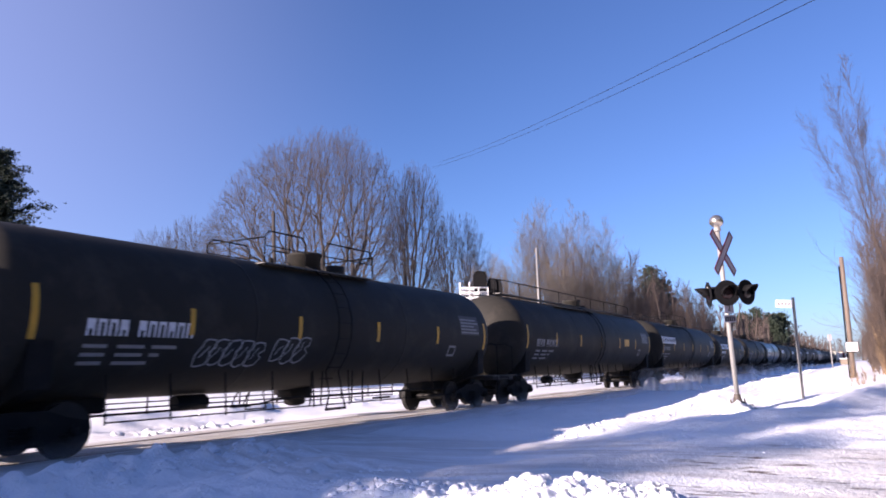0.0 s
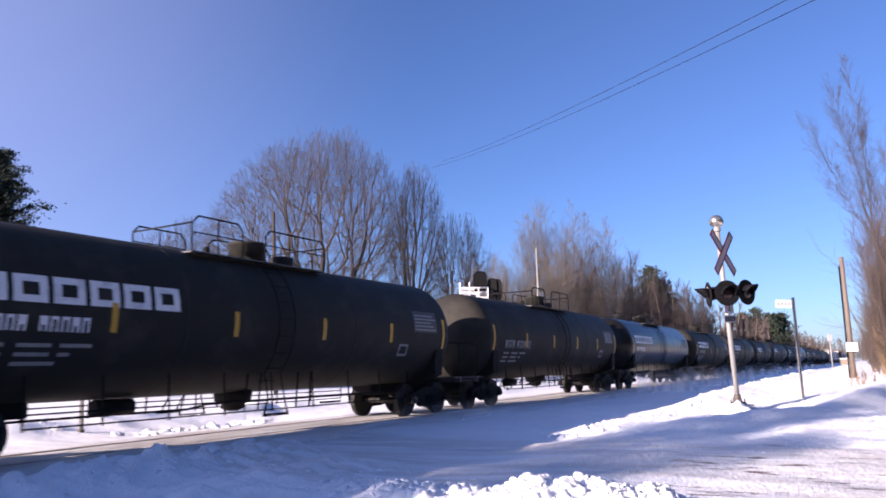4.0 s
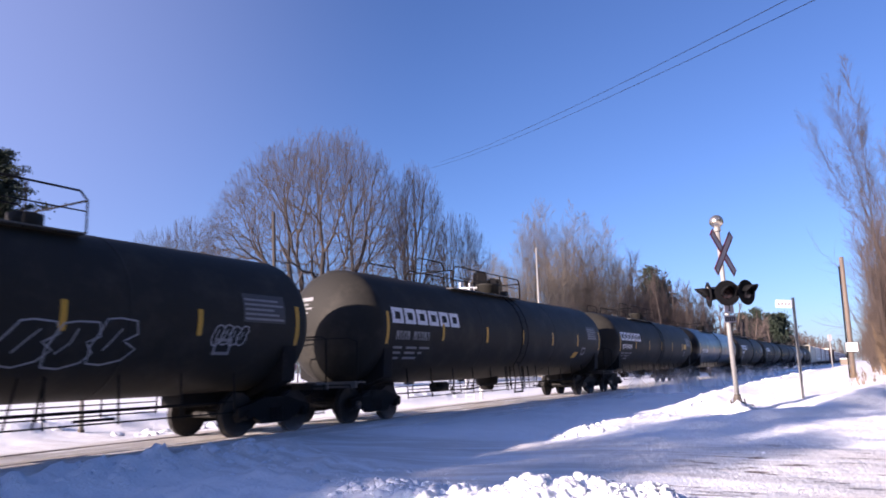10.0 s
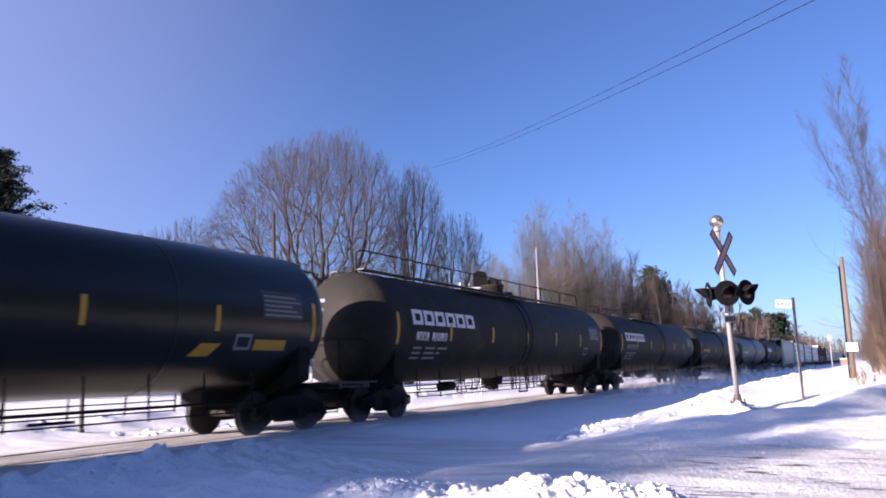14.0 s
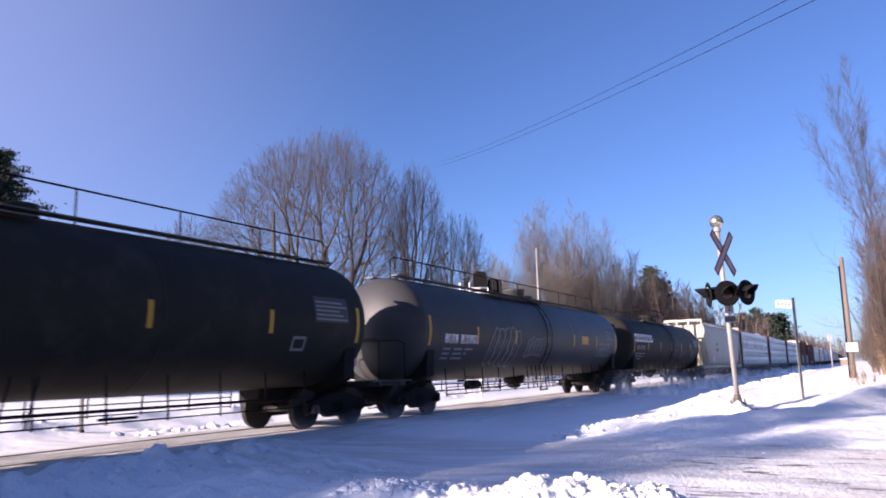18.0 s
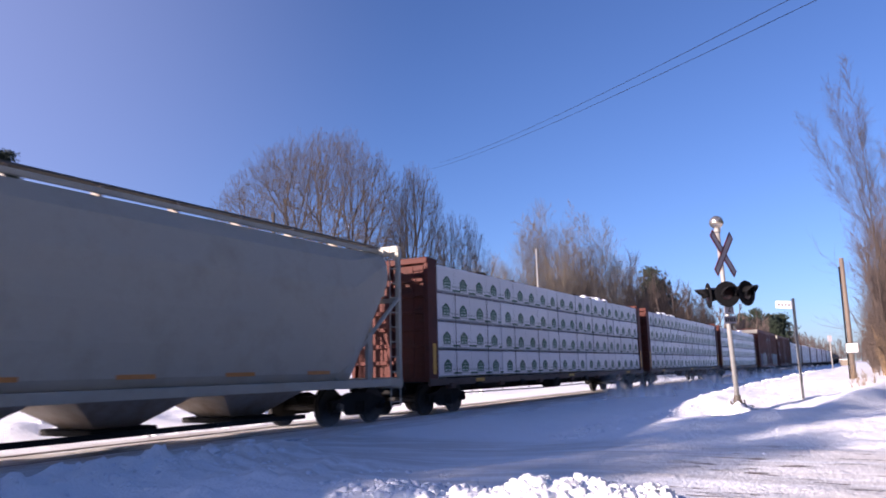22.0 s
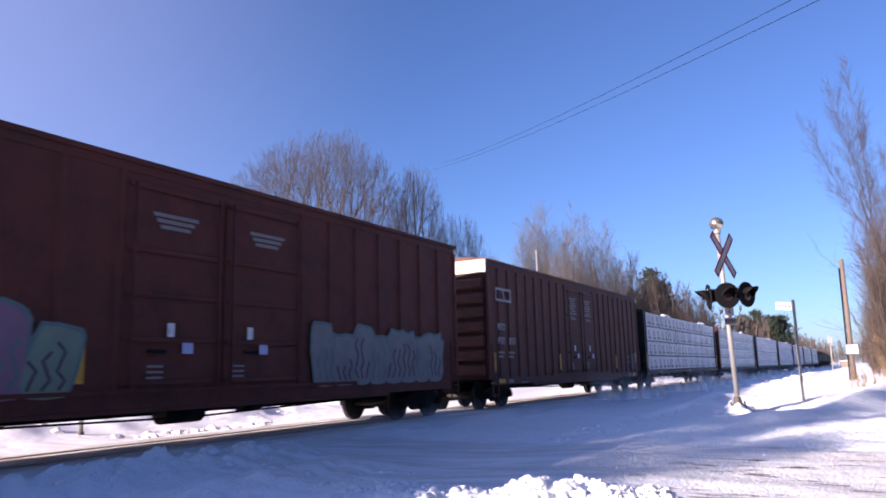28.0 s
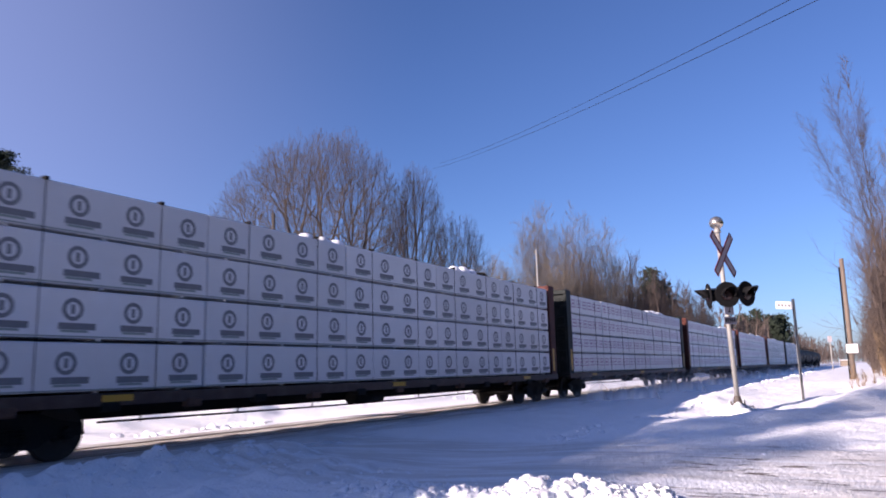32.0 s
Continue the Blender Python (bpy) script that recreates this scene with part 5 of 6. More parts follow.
pt.links.new(pn.outputs["Fac"], pr.inputs["Value"])
pt.links.new(ps.outputs[2], pz.inputs["Value"])
pt.links.new(ps.outputs[0], pe.inputs[0])
pt.links.new(pe.outputs[0], px_.inputs["Value"])
pt.links.new(pr.outputs["Result"], m1.inputs[0])
pt.links.new(pz.outputs["Result"], m1.inputs[1])
pt.links.new(m1.outputs[0], m2.inputs[0])
pt.links.new(px_.outputs["Result"], m2.inputs[1])
pt.links.new(m2.outputs[0], m3.inputs[0])
pt.links.new(m3.outputs[0], pt.nodes["Principled BSDF"].inputs["Alpha"])


def powder(tau, y, seed):
    """A drifting wisp: a wavy upright sheet, densest at its foot."""
    g = random.Random(seed)
    bm = bmesh.new()
    n, k = 30, 5
    ph = g.uniform(0, 9)
    grid = [[bm.verts.new((-12.5 + 25 * i / n, 0.25 * math.sin(i * 0.7 + ph) + 0.22 * j / k * math.sin(i * 0.43 + ph), -0.12 + (0.75 * j / k))) for j in range(k + 1)] for i in range(n + 1)]
    for i in range(n):
        for j in range(k):
            f = bm.faces.new((grid[i][j], grid[i + 1][j], grid[i + 1][j + 1], grid[i][j + 1]))
            f.smooth = True
    ob = part("blown_snow", bm, POWDER)
    tagged(ob, "thin veil of powder snow whirled up by the train", "blown snow", kind="stuff")
    ob.location.y = y
    wisps.append((ob, spot(tau), y))


wisps = []
for k in range(38):
    powder(0.2 + 1.25 * k, -1.95 - 0.35 * (k % 3), 300 + k)
    if k % 2:
        powder(0.8 + 1.25 * k, -2.9, 400 + k)
# powder that hangs over the ballast further down the line, drifting slowly with the train's wind
veils = []
DRIFT = POWDER.copy()
DRIFT.node_tree.nodes["patches"].inputs["From Min"].default_value = -0.1
DRIFT.node_tree.nodes["patches"].inputs["From Max"].default_value = 0.9
DRIFT.node_tree.nodes["density"].inputs[1].default_value = 0.85
for k, x in enumerate((40, 50, 62, 80, 104, 140)):
    powder(0.0, -3.4, 500 + k)
    ob = wisps.pop()[0]
    ob.name = "drifting_snow"
    ob.data.materials[0] = DRIFT
    ob.scale = (0.15, 1.0, 2.6)
    veils.append((ob, x))
# ---- trees ----
class Twigs:
    """Collects tapered branch pieces into one mesh."""

    def __init__(self, seed):
        self.v, self.f, self.g = [], [], random.Random(seed)

    def piece(self, a, b, r0, r1, n=3):
        d = (b - a).normalized()
        u = d.orthogonal().normalized()
        w = d.cross(u)
        o = len(self.v)
        for p, r in ((a, r0), (b, r1)):
            for k in range(n):
                t = 2 * math.pi * k / n
                q = p + (u * math.cos(t) + w * math.sin(t)) * r
                self.v.append((q.x, q.y, q.z))
        for k in range(n):
            self.f.append((o + k, o + (k + 1) % n, o + n + (k + 1) % n, o + n + k))

    def limb(self, p, d, length, r, steps, wobble, lift, n=3, taper=0.45):
        """A bent limb; returns its joints with direction and thickness."""
        out = []
        for k in range(steps):
            g = self.g
            d = (d + Vector((g.gauss(0, wobble), g.gauss(0, wobble), g.gauss(0, wobble) + lift))).normalized()
            q = p + d * (length / steps)
            r1 = r * (1 - (1 - taper) / steps)
            self.piece(p, q, r, r1, n)
            out.append((q, d, r1))
            p, r = q, r1
        return out

    def mesh(self, name, material, parent=None):
        return raw(name, self.v, self.f, material, parent, smooth=True)


def fork(g, d, angle):
    u = d.orthogonal().normalized()
    u.rotate(Matrix.Rotation(g.uniform(0, 2 * math.pi), 3, d))
    return (d * math.cos(angle) + u * math.sin(angle)).normalized()


def bare_tree(label, x, y, h, wide, mid, tips, seed, off=(0, 0), bark=None, twig=None, thick=0.055, twig_r=0.014, low=0.1, skirt=0.25, power=2.1, top_off=(0, 0), rough=0.08):
    """A leafless tree: limbs that fork from the trunk again and again until they fill a domed crown."""
    tree = thing("bare_tree", label, "tree", "leafless trees", pose(x, y, height(x, y) - 0.15))
    wood, crown = Twigs(seed), Twigs(seed + 100)
    g = wood.g
    ends = []
    while len(ends) < tips:
        u, v, w = g.uniform(-1, 1), g.uniform(-1, 1), g.uniform(-skirt, 1)
        side = math.hypot(u, v)
        k = side ** power + (abs(w) / (1 if w > 0 else skirt)) ** power
        q = Vector((off[0] + u * wide + top_off[0] * max(0, w), off[1] + v * wide + top_off[1] * max(0, w), mid + w * (h - mid)))
        edge = 1 + rough * noise.noise(q * 0.5 + Vector((seed, 0, 0)))
        if k < edge and g.random() < 0.12 + 0.88 * (k / edge) ** 1.3:
            ends.append(q)

    def bough(to, p, q, r0, r1, n, steps, sway):
        """A slightly crooked piece of limb from p to q."""
        ln = (q - p).length
        prev, rp = p, r0
        for j in range(1, steps + 1):
            t = j / steps
            c = p.lerp(q, t)
            if j < steps:
                c += Vector((g.gauss(0, 1), g.gauss(0, 1), g.gauss(0, 1))) * ln * sway
                c.z -= 0.05 * ln * math.sin(math.pi * t)
            r = r0 + (r1 - r0) * t
            to.piece(prev, c, rp, r, n)
            prev, rp = c, r

    def grow(p, group, d, depth):
        n = len(group)
        r = max(twig_r, thick * n ** 0.56)
        if n <= 2:
            for q in group:
                bough(crown, p, q, r * 0.85, twig_r * 0.7, 3, 3, 0.05)
                dq = (q - p).normalized()
                for _ in range(3):
                    t = g.uniform(0.3, 0.95)
                    a = p.lerp(q, t)
                    e = fork(g, dq, g.uniform(0.3, 0.75))
                    crown.piece(a, a + e * g.uniform(0.25, 0.6) * h / 20, twig_r * 0.75, twig_r * 0.45)
            return
        c = sum(group, Vector()) / n
        f = low if depth == 0 else g.uniform(0.1, 0.2) if depth < 3 else g.uniform(0.2, 0.34)
        q = p + (c - p) * f + d * (c - p).length * 0.04
        to = wood if n > tips / 24 else crown
        bough(to, p, q, r, max(twig_r, r * 0.9), 8 if depth < 2 else 5 if depth < 5 else 3, 2, 0.04)
        # part the tips by the direction in which they spread most
        axis = fork(g, (c - q).normalized(), math.pi / 2)
        best = max((fork(g, (c - q).normalized(), math.pi / 2) for _ in range(5)), key=lambda ax: sum(abs((t - q).normalized().dot(ax)) for t in group[::max(1, n // 40)]))
        group = sorted(group, key=lambda t: (t - q).normalized().dot(best) + g.gauss(0, 0.07))
        cut = max(1, min(n - 1, int(n * g.uniform(0.33, 0.67))))
        for part_ in (group[:cut], group[cut:]):
            grow(q, part_, (q - p).normalized(), depth + 1)

    grow(Vector((0, 0, 0)), ends, Vector((0, 0, 1)), 0)
    wood.mesh("trunk", bark or BARK, tree)
    crown.mesh("crown", twig or BARK, tree)
    return tree


def slender_tree(label, x, y, h, reach, seed, bark, twig, r=0.11, lean=(0, 0), bare=0.2, steep=(0.35, 0.75), twig_r=0.012, boughs=46, forked=0):
    """A young tree with one straight leader and steep thin side boughs."""
    tree = thing("bare_tree", label, "tree", "leafless trees", pose(x, y, height(x, y) - 0.15))
    wood, crown = Twigs(seed), Twigs(seed + 100)
    g = wood.g
    leaders = [wood.limb(Vector((0, 0, 0)), Vector((lean[0], lean[1], 1)).normalized(), h, r, 14, 0.02, 0.01, 7, -1.6)]
    for k in range(forked):
        p, d, rr = leaders[0][g.randint(3, 6)]
        leaders.append(wood.limb(p, fork(g, d, g.uniform(0.15, 0.3)), (h - p.z) * g.uniform(0.75, 0.95), rr * 0.7, 9, 0.03, 0.03, 5, -0.9))
    for k in range(boughs):
        line = g.choice(leaders)
        p, d, rr = line[g.randrange(int(len(line) * bare) if line is leaders[0] else 1, len(line))]
        p = p - d * g.uniform(0, h / 14)
        u = p.z / h
        ln = reach * (1.15 - u) * g.uniform(0.5, 1.1) + 0.25
        side = crown.limb(p, fork(g, d, g.uniform(*steep)), ln, max(twig_r, rr * 0.35), 4, 0.08, 0.025, 4, 0.4)
        for p2, d2, r2 in side:
            for _ in range(2):
                sub = crown.limb(p2, fork(g, d2, g.uniform(0.3, 0.7)), ln * g.uniform(0.2, 0.4), twig_r * 0.9, 2, 0.12, 0.02, 3, 0.6)
                for p3, d3, r3 in sub:
                    crown.limb(p3, fork(g, d3, g.uniform(0.3, 0.7)), ln * g.uniform(0.1, 0.2), twig_r * 0.7, 1, 0.1, 0.05, 3, 0.6)
    wood.mesh("trunk", bark, tree)
    crown.mesh("crown", twig, tree)
    return tree


def pine(label, x, y, h, width, seed, bare=0.2, tufts=9, size=0.5, gap=(0.025, 0.05), flat=0.45):
    """A pine: a tapering trunk, uneven whorls of boughs, and tufts of needles."""
    tree = thing("pine_tree", label, "tree", "pines", pose(x, y, height(x, y) - 0.1))
    wood, leaf = Twigs(seed), Twigs(seed + 50)
    g = wood.g
    wood.limb(Vector((0, 0, 0)), Vector((0, 0, 1)), h, h * 0.015 + 0.03, 12, 0.015, 0, 8, -1.4)
    z = h * bare
    while z < h * 0.99:
        k = (z / h - bare) / (1 - bare)
        reach = width * (1 - k) ** 0.75 * g.uniform(0.55, 1.1) + 0.25
        for b in range(g.randint(3, 5)):
            a = g.uniform(0, 2 * math.pi)
            ln = reach * g.uniform(0.5, 1.1)
            d = Vector((math.cos(a), math.sin(a), g.uniform(-0.15, 0.3) + 0.5 * k)).normalized()
            lim = wood.limb(Vector((0, 0, z)), d, ln, 0.02 + 0.035 * (1 - k), 4, 0.06, 0.05, 4, 0.3)
            for j, (p, dd, r) in enumerate(lim):
                for _ in range(int((tufts if j else tufts // 3) * min(1.0, 0.15 + ln / 1.6)) + 1):
                    q = p + Vector((g.gauss(0, 1), g.gauss(0, 1), g.gauss(0, flat))) * size * (0.55 + 0.12 * ln)
                    u = Vector((g.gauss(0, 1), g.gauss(0, 1), g.gauss(0.5, 0.6))).normalized()
                    for _ in range(4):
                        e = fork(g, u, g.uniform(0.3, 1.1)) * size * g.uniform(0.35, 0.7)
                        s = e.orthogonal().normalized() * size * 0.09
                        o = len(leaf.v)
                        for c in (q - s, q + s, q + e * 0.6 + s * 1.3, q + e):
                            leaf.v.append((c.x, c.y, c.z))
                        leaf.f.append((o, o + 1, o + 2, o + 3))
        z += h * g.uniform(*gap)
    wood.mesh("trunk", BARK, tree)
    leaf.mesh("crown", NEEDLE, tree)
    return tree


def thicket(name, label, spots, seed, material, twigs=26, r=0.03):
    """Woods of many slim stems with twigs, joined."""
    t = Twigs(seed)
    g = t.g
    for x, y, h in spots:
        p0 = Vector((x, y, height(x, y) - 0.1))
        lim = t.limb(p0, Vector((g.gauss(0, 0.06), g.gauss(0, 0.06), 1)).normalized(), h, r * 2.2 * g.uniform(0.7, 1.5), 6, 0.05, 0.04, 4, 0.25)
        for _ in range(twigs):
            k = g.randrange(0, 6)
            p, d, rr = lim[k]
            l2 = h * g.uniform(0.12, 0.32) * (1.15 - 0.13 * k)
            sub = t.limb(p, fork(g, d, g.uniform(0.25, 0.85)), l2, r * 0.7, 3, 0.1, 0.1, 3, 0.4)
            for p2, d2, r2 in sub:
                for _ in range(2):
                    t.limb(p2, fork(g, d2, g.uniform(0.3, 0.8)), l2 * g.uniform(0.3, 0.6), r * 0.45, 2, 0.1, 0.1, 3, 0.5)
    return tagged(t.mesh(name, material), label, "woods", kind="stuff")


bare_tree("wide old bare tree with many stems from a short trunk", 49.9, 26.7, 22.9, 9.7, 10.4, 6800, 1, off=(-1.5, 2.5), twig=TWIG, thick=0.0066, twig_r=0.0105, low=0.05, skirt=0.5, power=1.9, top_off=(1.1, -2.1), rough=0.12)
bare_tree("bare tree with rising limbs beside the wide one", 53.4, 21.6, 20.0, 3.1, 11.0, 1200, 2, off=(0.4, -0.8), twig=TWIG, thick=0.0085, twig_r=0.011, low=0.16, skirt=0.6)
bare_tree("smaller round-crowned bare tree", 62.2, 21.3, 17.0, 3.6, 10.2, 900, 3, twig=TWIG, thick=0.008, twig_r=0.0115, low=0.14, skirt=0.6)
bare_tree("bare tree far behind with thin crown", 55.9, 51.8, 19.4, 3.6, 14.0, 420, 4, thick=0.011, twig_r=0.014, low=0.3, skirt=0.7)
bare_tree("bare tree far behind with thin crown", 54.6, 54.4, 18.2, 4.0, 13.0, 420, 5, off=(-0.5, 1.0), thick=0.011, twig_r=0.014, low=0.3, skirt=0.7)
for k, (x, y, h) in enumerate([(85.5, 24.0, 18.5), (88.3, 20.2, 23.0), (89.8, 17.6, 22.4), (91.5, 15.6, 20.0), (84.6, 18.2, 18.5), (87.0, 22.0, 21.5), (90.5, 16.6, 21.0), (86.0, 26.5, 15.5), (93.0, 13.8, 16.0)]):
    slender_tree("tall slender bare poplar with pale bark", x - 0.6, y + 1.1, h * 0.97, 6.2, 20 + k, BARK_PALE, BARK_POP, 0.14, bare=0.22, steep=(0.35, 0.85), twig_r=0.0115, boughs=130, forked=k % 3)
pine("tall dark pine with uneven boughs", 24.7, 33.6, 15.7, 6.4, 31, 0.12, 60, 0.36, (0.022, 0.036), 0.3)
pine("dark pine lower than its neighbour", 27.6, 37.9, 12.4, 4.2, 32, 0.1, 24, 0.22, (0.04, 0.06), 0.5)
pine("dark pine at the wood's edge", 19.5, 38.5, 14.0, 4.5, 33, 0.1, 10, 0.5)
for k, (x, y, h, w) in enumerate([(130.2, 19.6, 18.0, 4.2), (134.5, 18.4, 16.4, 3.6), (225, 17.5, 15.0, 5.5), (232, 14.5, 16.5, 6), (238, 11.5, 15.0, 5.5), (243, 9.0, 15.5, 6), (229, 10.5, 13.0, 5)]):
    pine("distant dark pine above the bare woods", x, y, h, w, 40 + k, 0.3, 6, 1.1)

g = random.Random(3)
spots = []
for _ in range(190):
    d = g.uniform(80, 115)
    a = radians(g.uniform(20, 30))
    spots.append((d * math.cos(a), -12.54 + d * math.sin(a), g.uniform(7, 13.5)))
thicket("bare_woods", "grey bare woods behind the track", spots, 61, BARK_POP, 30, 0.022)
spots = []
for _ in range(380):
    d = g.uniform(98, 150)
    a = radians(g.uniform(9.5, 21))
    h = 8.0 + 8.0 * (math.degrees(a) - 9.5) / 11.5
    spots.append((d * math.cos(a), -12.54 + d * math.sin(a), h * g.uniform(0.75, 1.25)))
spots = [s for s in spots if s[1] > 5.5]
thicket("bare_woods", "reddish bare saplings along the line", spots, 62, BARK_RED, 26, 0.035)
spots = [(g.uniform(150, 420), g.uniform(7, 22), g.uniform(8, 12)) for _ in range(170)]
spots += [(g.uniform(280, 520), g.uniform(-60, -12), g.uniform(9, 14)) for _ in range(170)]
spots += [(g.uniform(500, 620), g.uniform(-50, 40), g.uniform(10, 15)) for _ in range(160)]
thicket("bare_woods", "hazy line of distant bare woods", spots, 63, BARK_RED, 16, 0.12)
spots = []
for _ in range(190):
    x = g.uniform(31, 95)
    spots.append((x, -13.6 - 0.035 * (x - 31) - abs(g.gauss(0, 2.2)), g.uniform(3.5, 8.0) + 0.02 * x))
spots += [(g.uniform(30, 42), -13.1 - abs(g.gauss(0, 1.0)), g.uniform(2.5, 6.0)) for _ in range(110)]
spots += [(g.uniform(34, 62), -12.7 - abs(g.gauss(0, 0.8)), g.uniform(1.2, 3.6)) for _ in range(90)]
thicket("roadside_brush", "dense reddish brush on the bank", spots, 64, BARK_RED, 22, 0.01)
spots = [(g.uniform(29.5, 36), -13.0 - abs(g.gauss(0, 0.7)), g.uniform(0.7, 2.4)) for _ in range(70)]
spots += [(g.uniform(23, 28), -12.0 - abs(g.gauss(0, 0.5)), g.uniform(0.2, 0.6)) for _ in range(16)]
thicket("roadside_brush", "low brown weeds poking out of the snow", spots, 65, WEED, 10, 0.006)
spots = [(g.uniform(5, 60), 30 + abs(g.gauss(0, 12)), g.uniform(3, 8)) for _ in range(170)]
thicket("bare_woods", "bare woods beyond the yard", spots, 66, BARK, 26, 0.015)
slender_tree("slender bare roadside tree with thin pale limbs", 34.0, -13.45, 13.5, 2.3, 70, TWIG, TWIG, 0.06, (0.0, 0.05), 0.22, (0.22, 0.45), 0.0046, 150, 2)
slender_tree("slender bare roadside tree with thin pale limbs", 34.5, -13.9, 12.6, 2.0, 71, TWIG, TWIG, 0.055, (0.0, 0.025), 0.25, (0.2, 0.42), 0.004, 90, 1)
slender_tree("slender bare roadside sapling bowed towards the track", 33.0, -13.2, 7.0, 3.0, 72, BARK_RED, BARK_RED, 0.036, (-0.05, 0.08), 0.15, (0.35, 0.8), 0.004, 26, 1)
slender_tree("slender bare roadside sapling", 31.8, -13.2, 5.6, 2.2, 73, BARK_RED, BARK_RED, 0.03, (-0.03, 0.06), 0.15, (0.4, 0.9), 0.004, 24, 1)
slender_tree("slender bare roadside tree with thin pale limbs", 36.0, -14.6, 10.5, 2.4, 74, BARK_POP, BARK_POP, 0.06, (0, 0.02), 0.2, (0.3, 0.6), 0.005, 60, 1)
# unseen pines, added up-sun of the crossing to cast the road's shade band
pine("unseen tall pine that casts shade on the crossing", -25.6, 12.15, 16.2, 4.2, 80, 0.06, 6, 0.5)
pine("unseen tall pine that casts shade on the crossing", -27.2, 11.5, 15.0, 4.6, 82, 0.06, 3, 0.5)
pine("unseen broad pine that casts shade on the crossing", -28.4, 10.6, 13.4, 7.0, 81, 0.06, 3, 0.55)

# unseen wood added behind the camera; it dims skylight on the train's near side
first = pine("unseen dense pine behind the camera that blocks sky light", -40.0, -30.0, 17.0, 4.2, 90, 0.05, 8, 0.9)
second = pine("unseen dense pine behind the camera that blocks sky light", -36.5, -27.0, 15.0, 4.0, 91, 0.05, 8, 0.9)
for k in range(26):
    x, y = -33 + 3.6 * k, -26.5 - 4.5 * (k % 3) - 0.5 * g.random()
    copy_thing(first if k % 2 else second, pose(x, y, height(x, y) - 0.1, 0, 0, 47.0 * k))


# ---- crossing signal and roadside posts ----
def text_mesh(name, body, size, material, parent, m):
    cu = bpy.data.curves.new(name, 'FONT')
    cu.body, cu.size, cu.extrude, cu.align_x, cu.align_y = body, size, 0.001, 'CENTER', 'CENTER'
    tmp = new("tmp", cu)
    me = bpy.data.meshes.new_from_object(tmp.evaluated_get(bpy.context.evaluated_depsgraph_get()))
    bpy.data.objects.remove(tmp)
    me.materials.clear()
    me.materials.append(material)
    ob = new(name, me)
    ob.parent = parent
    ob.matrix_basis = m
    return ob


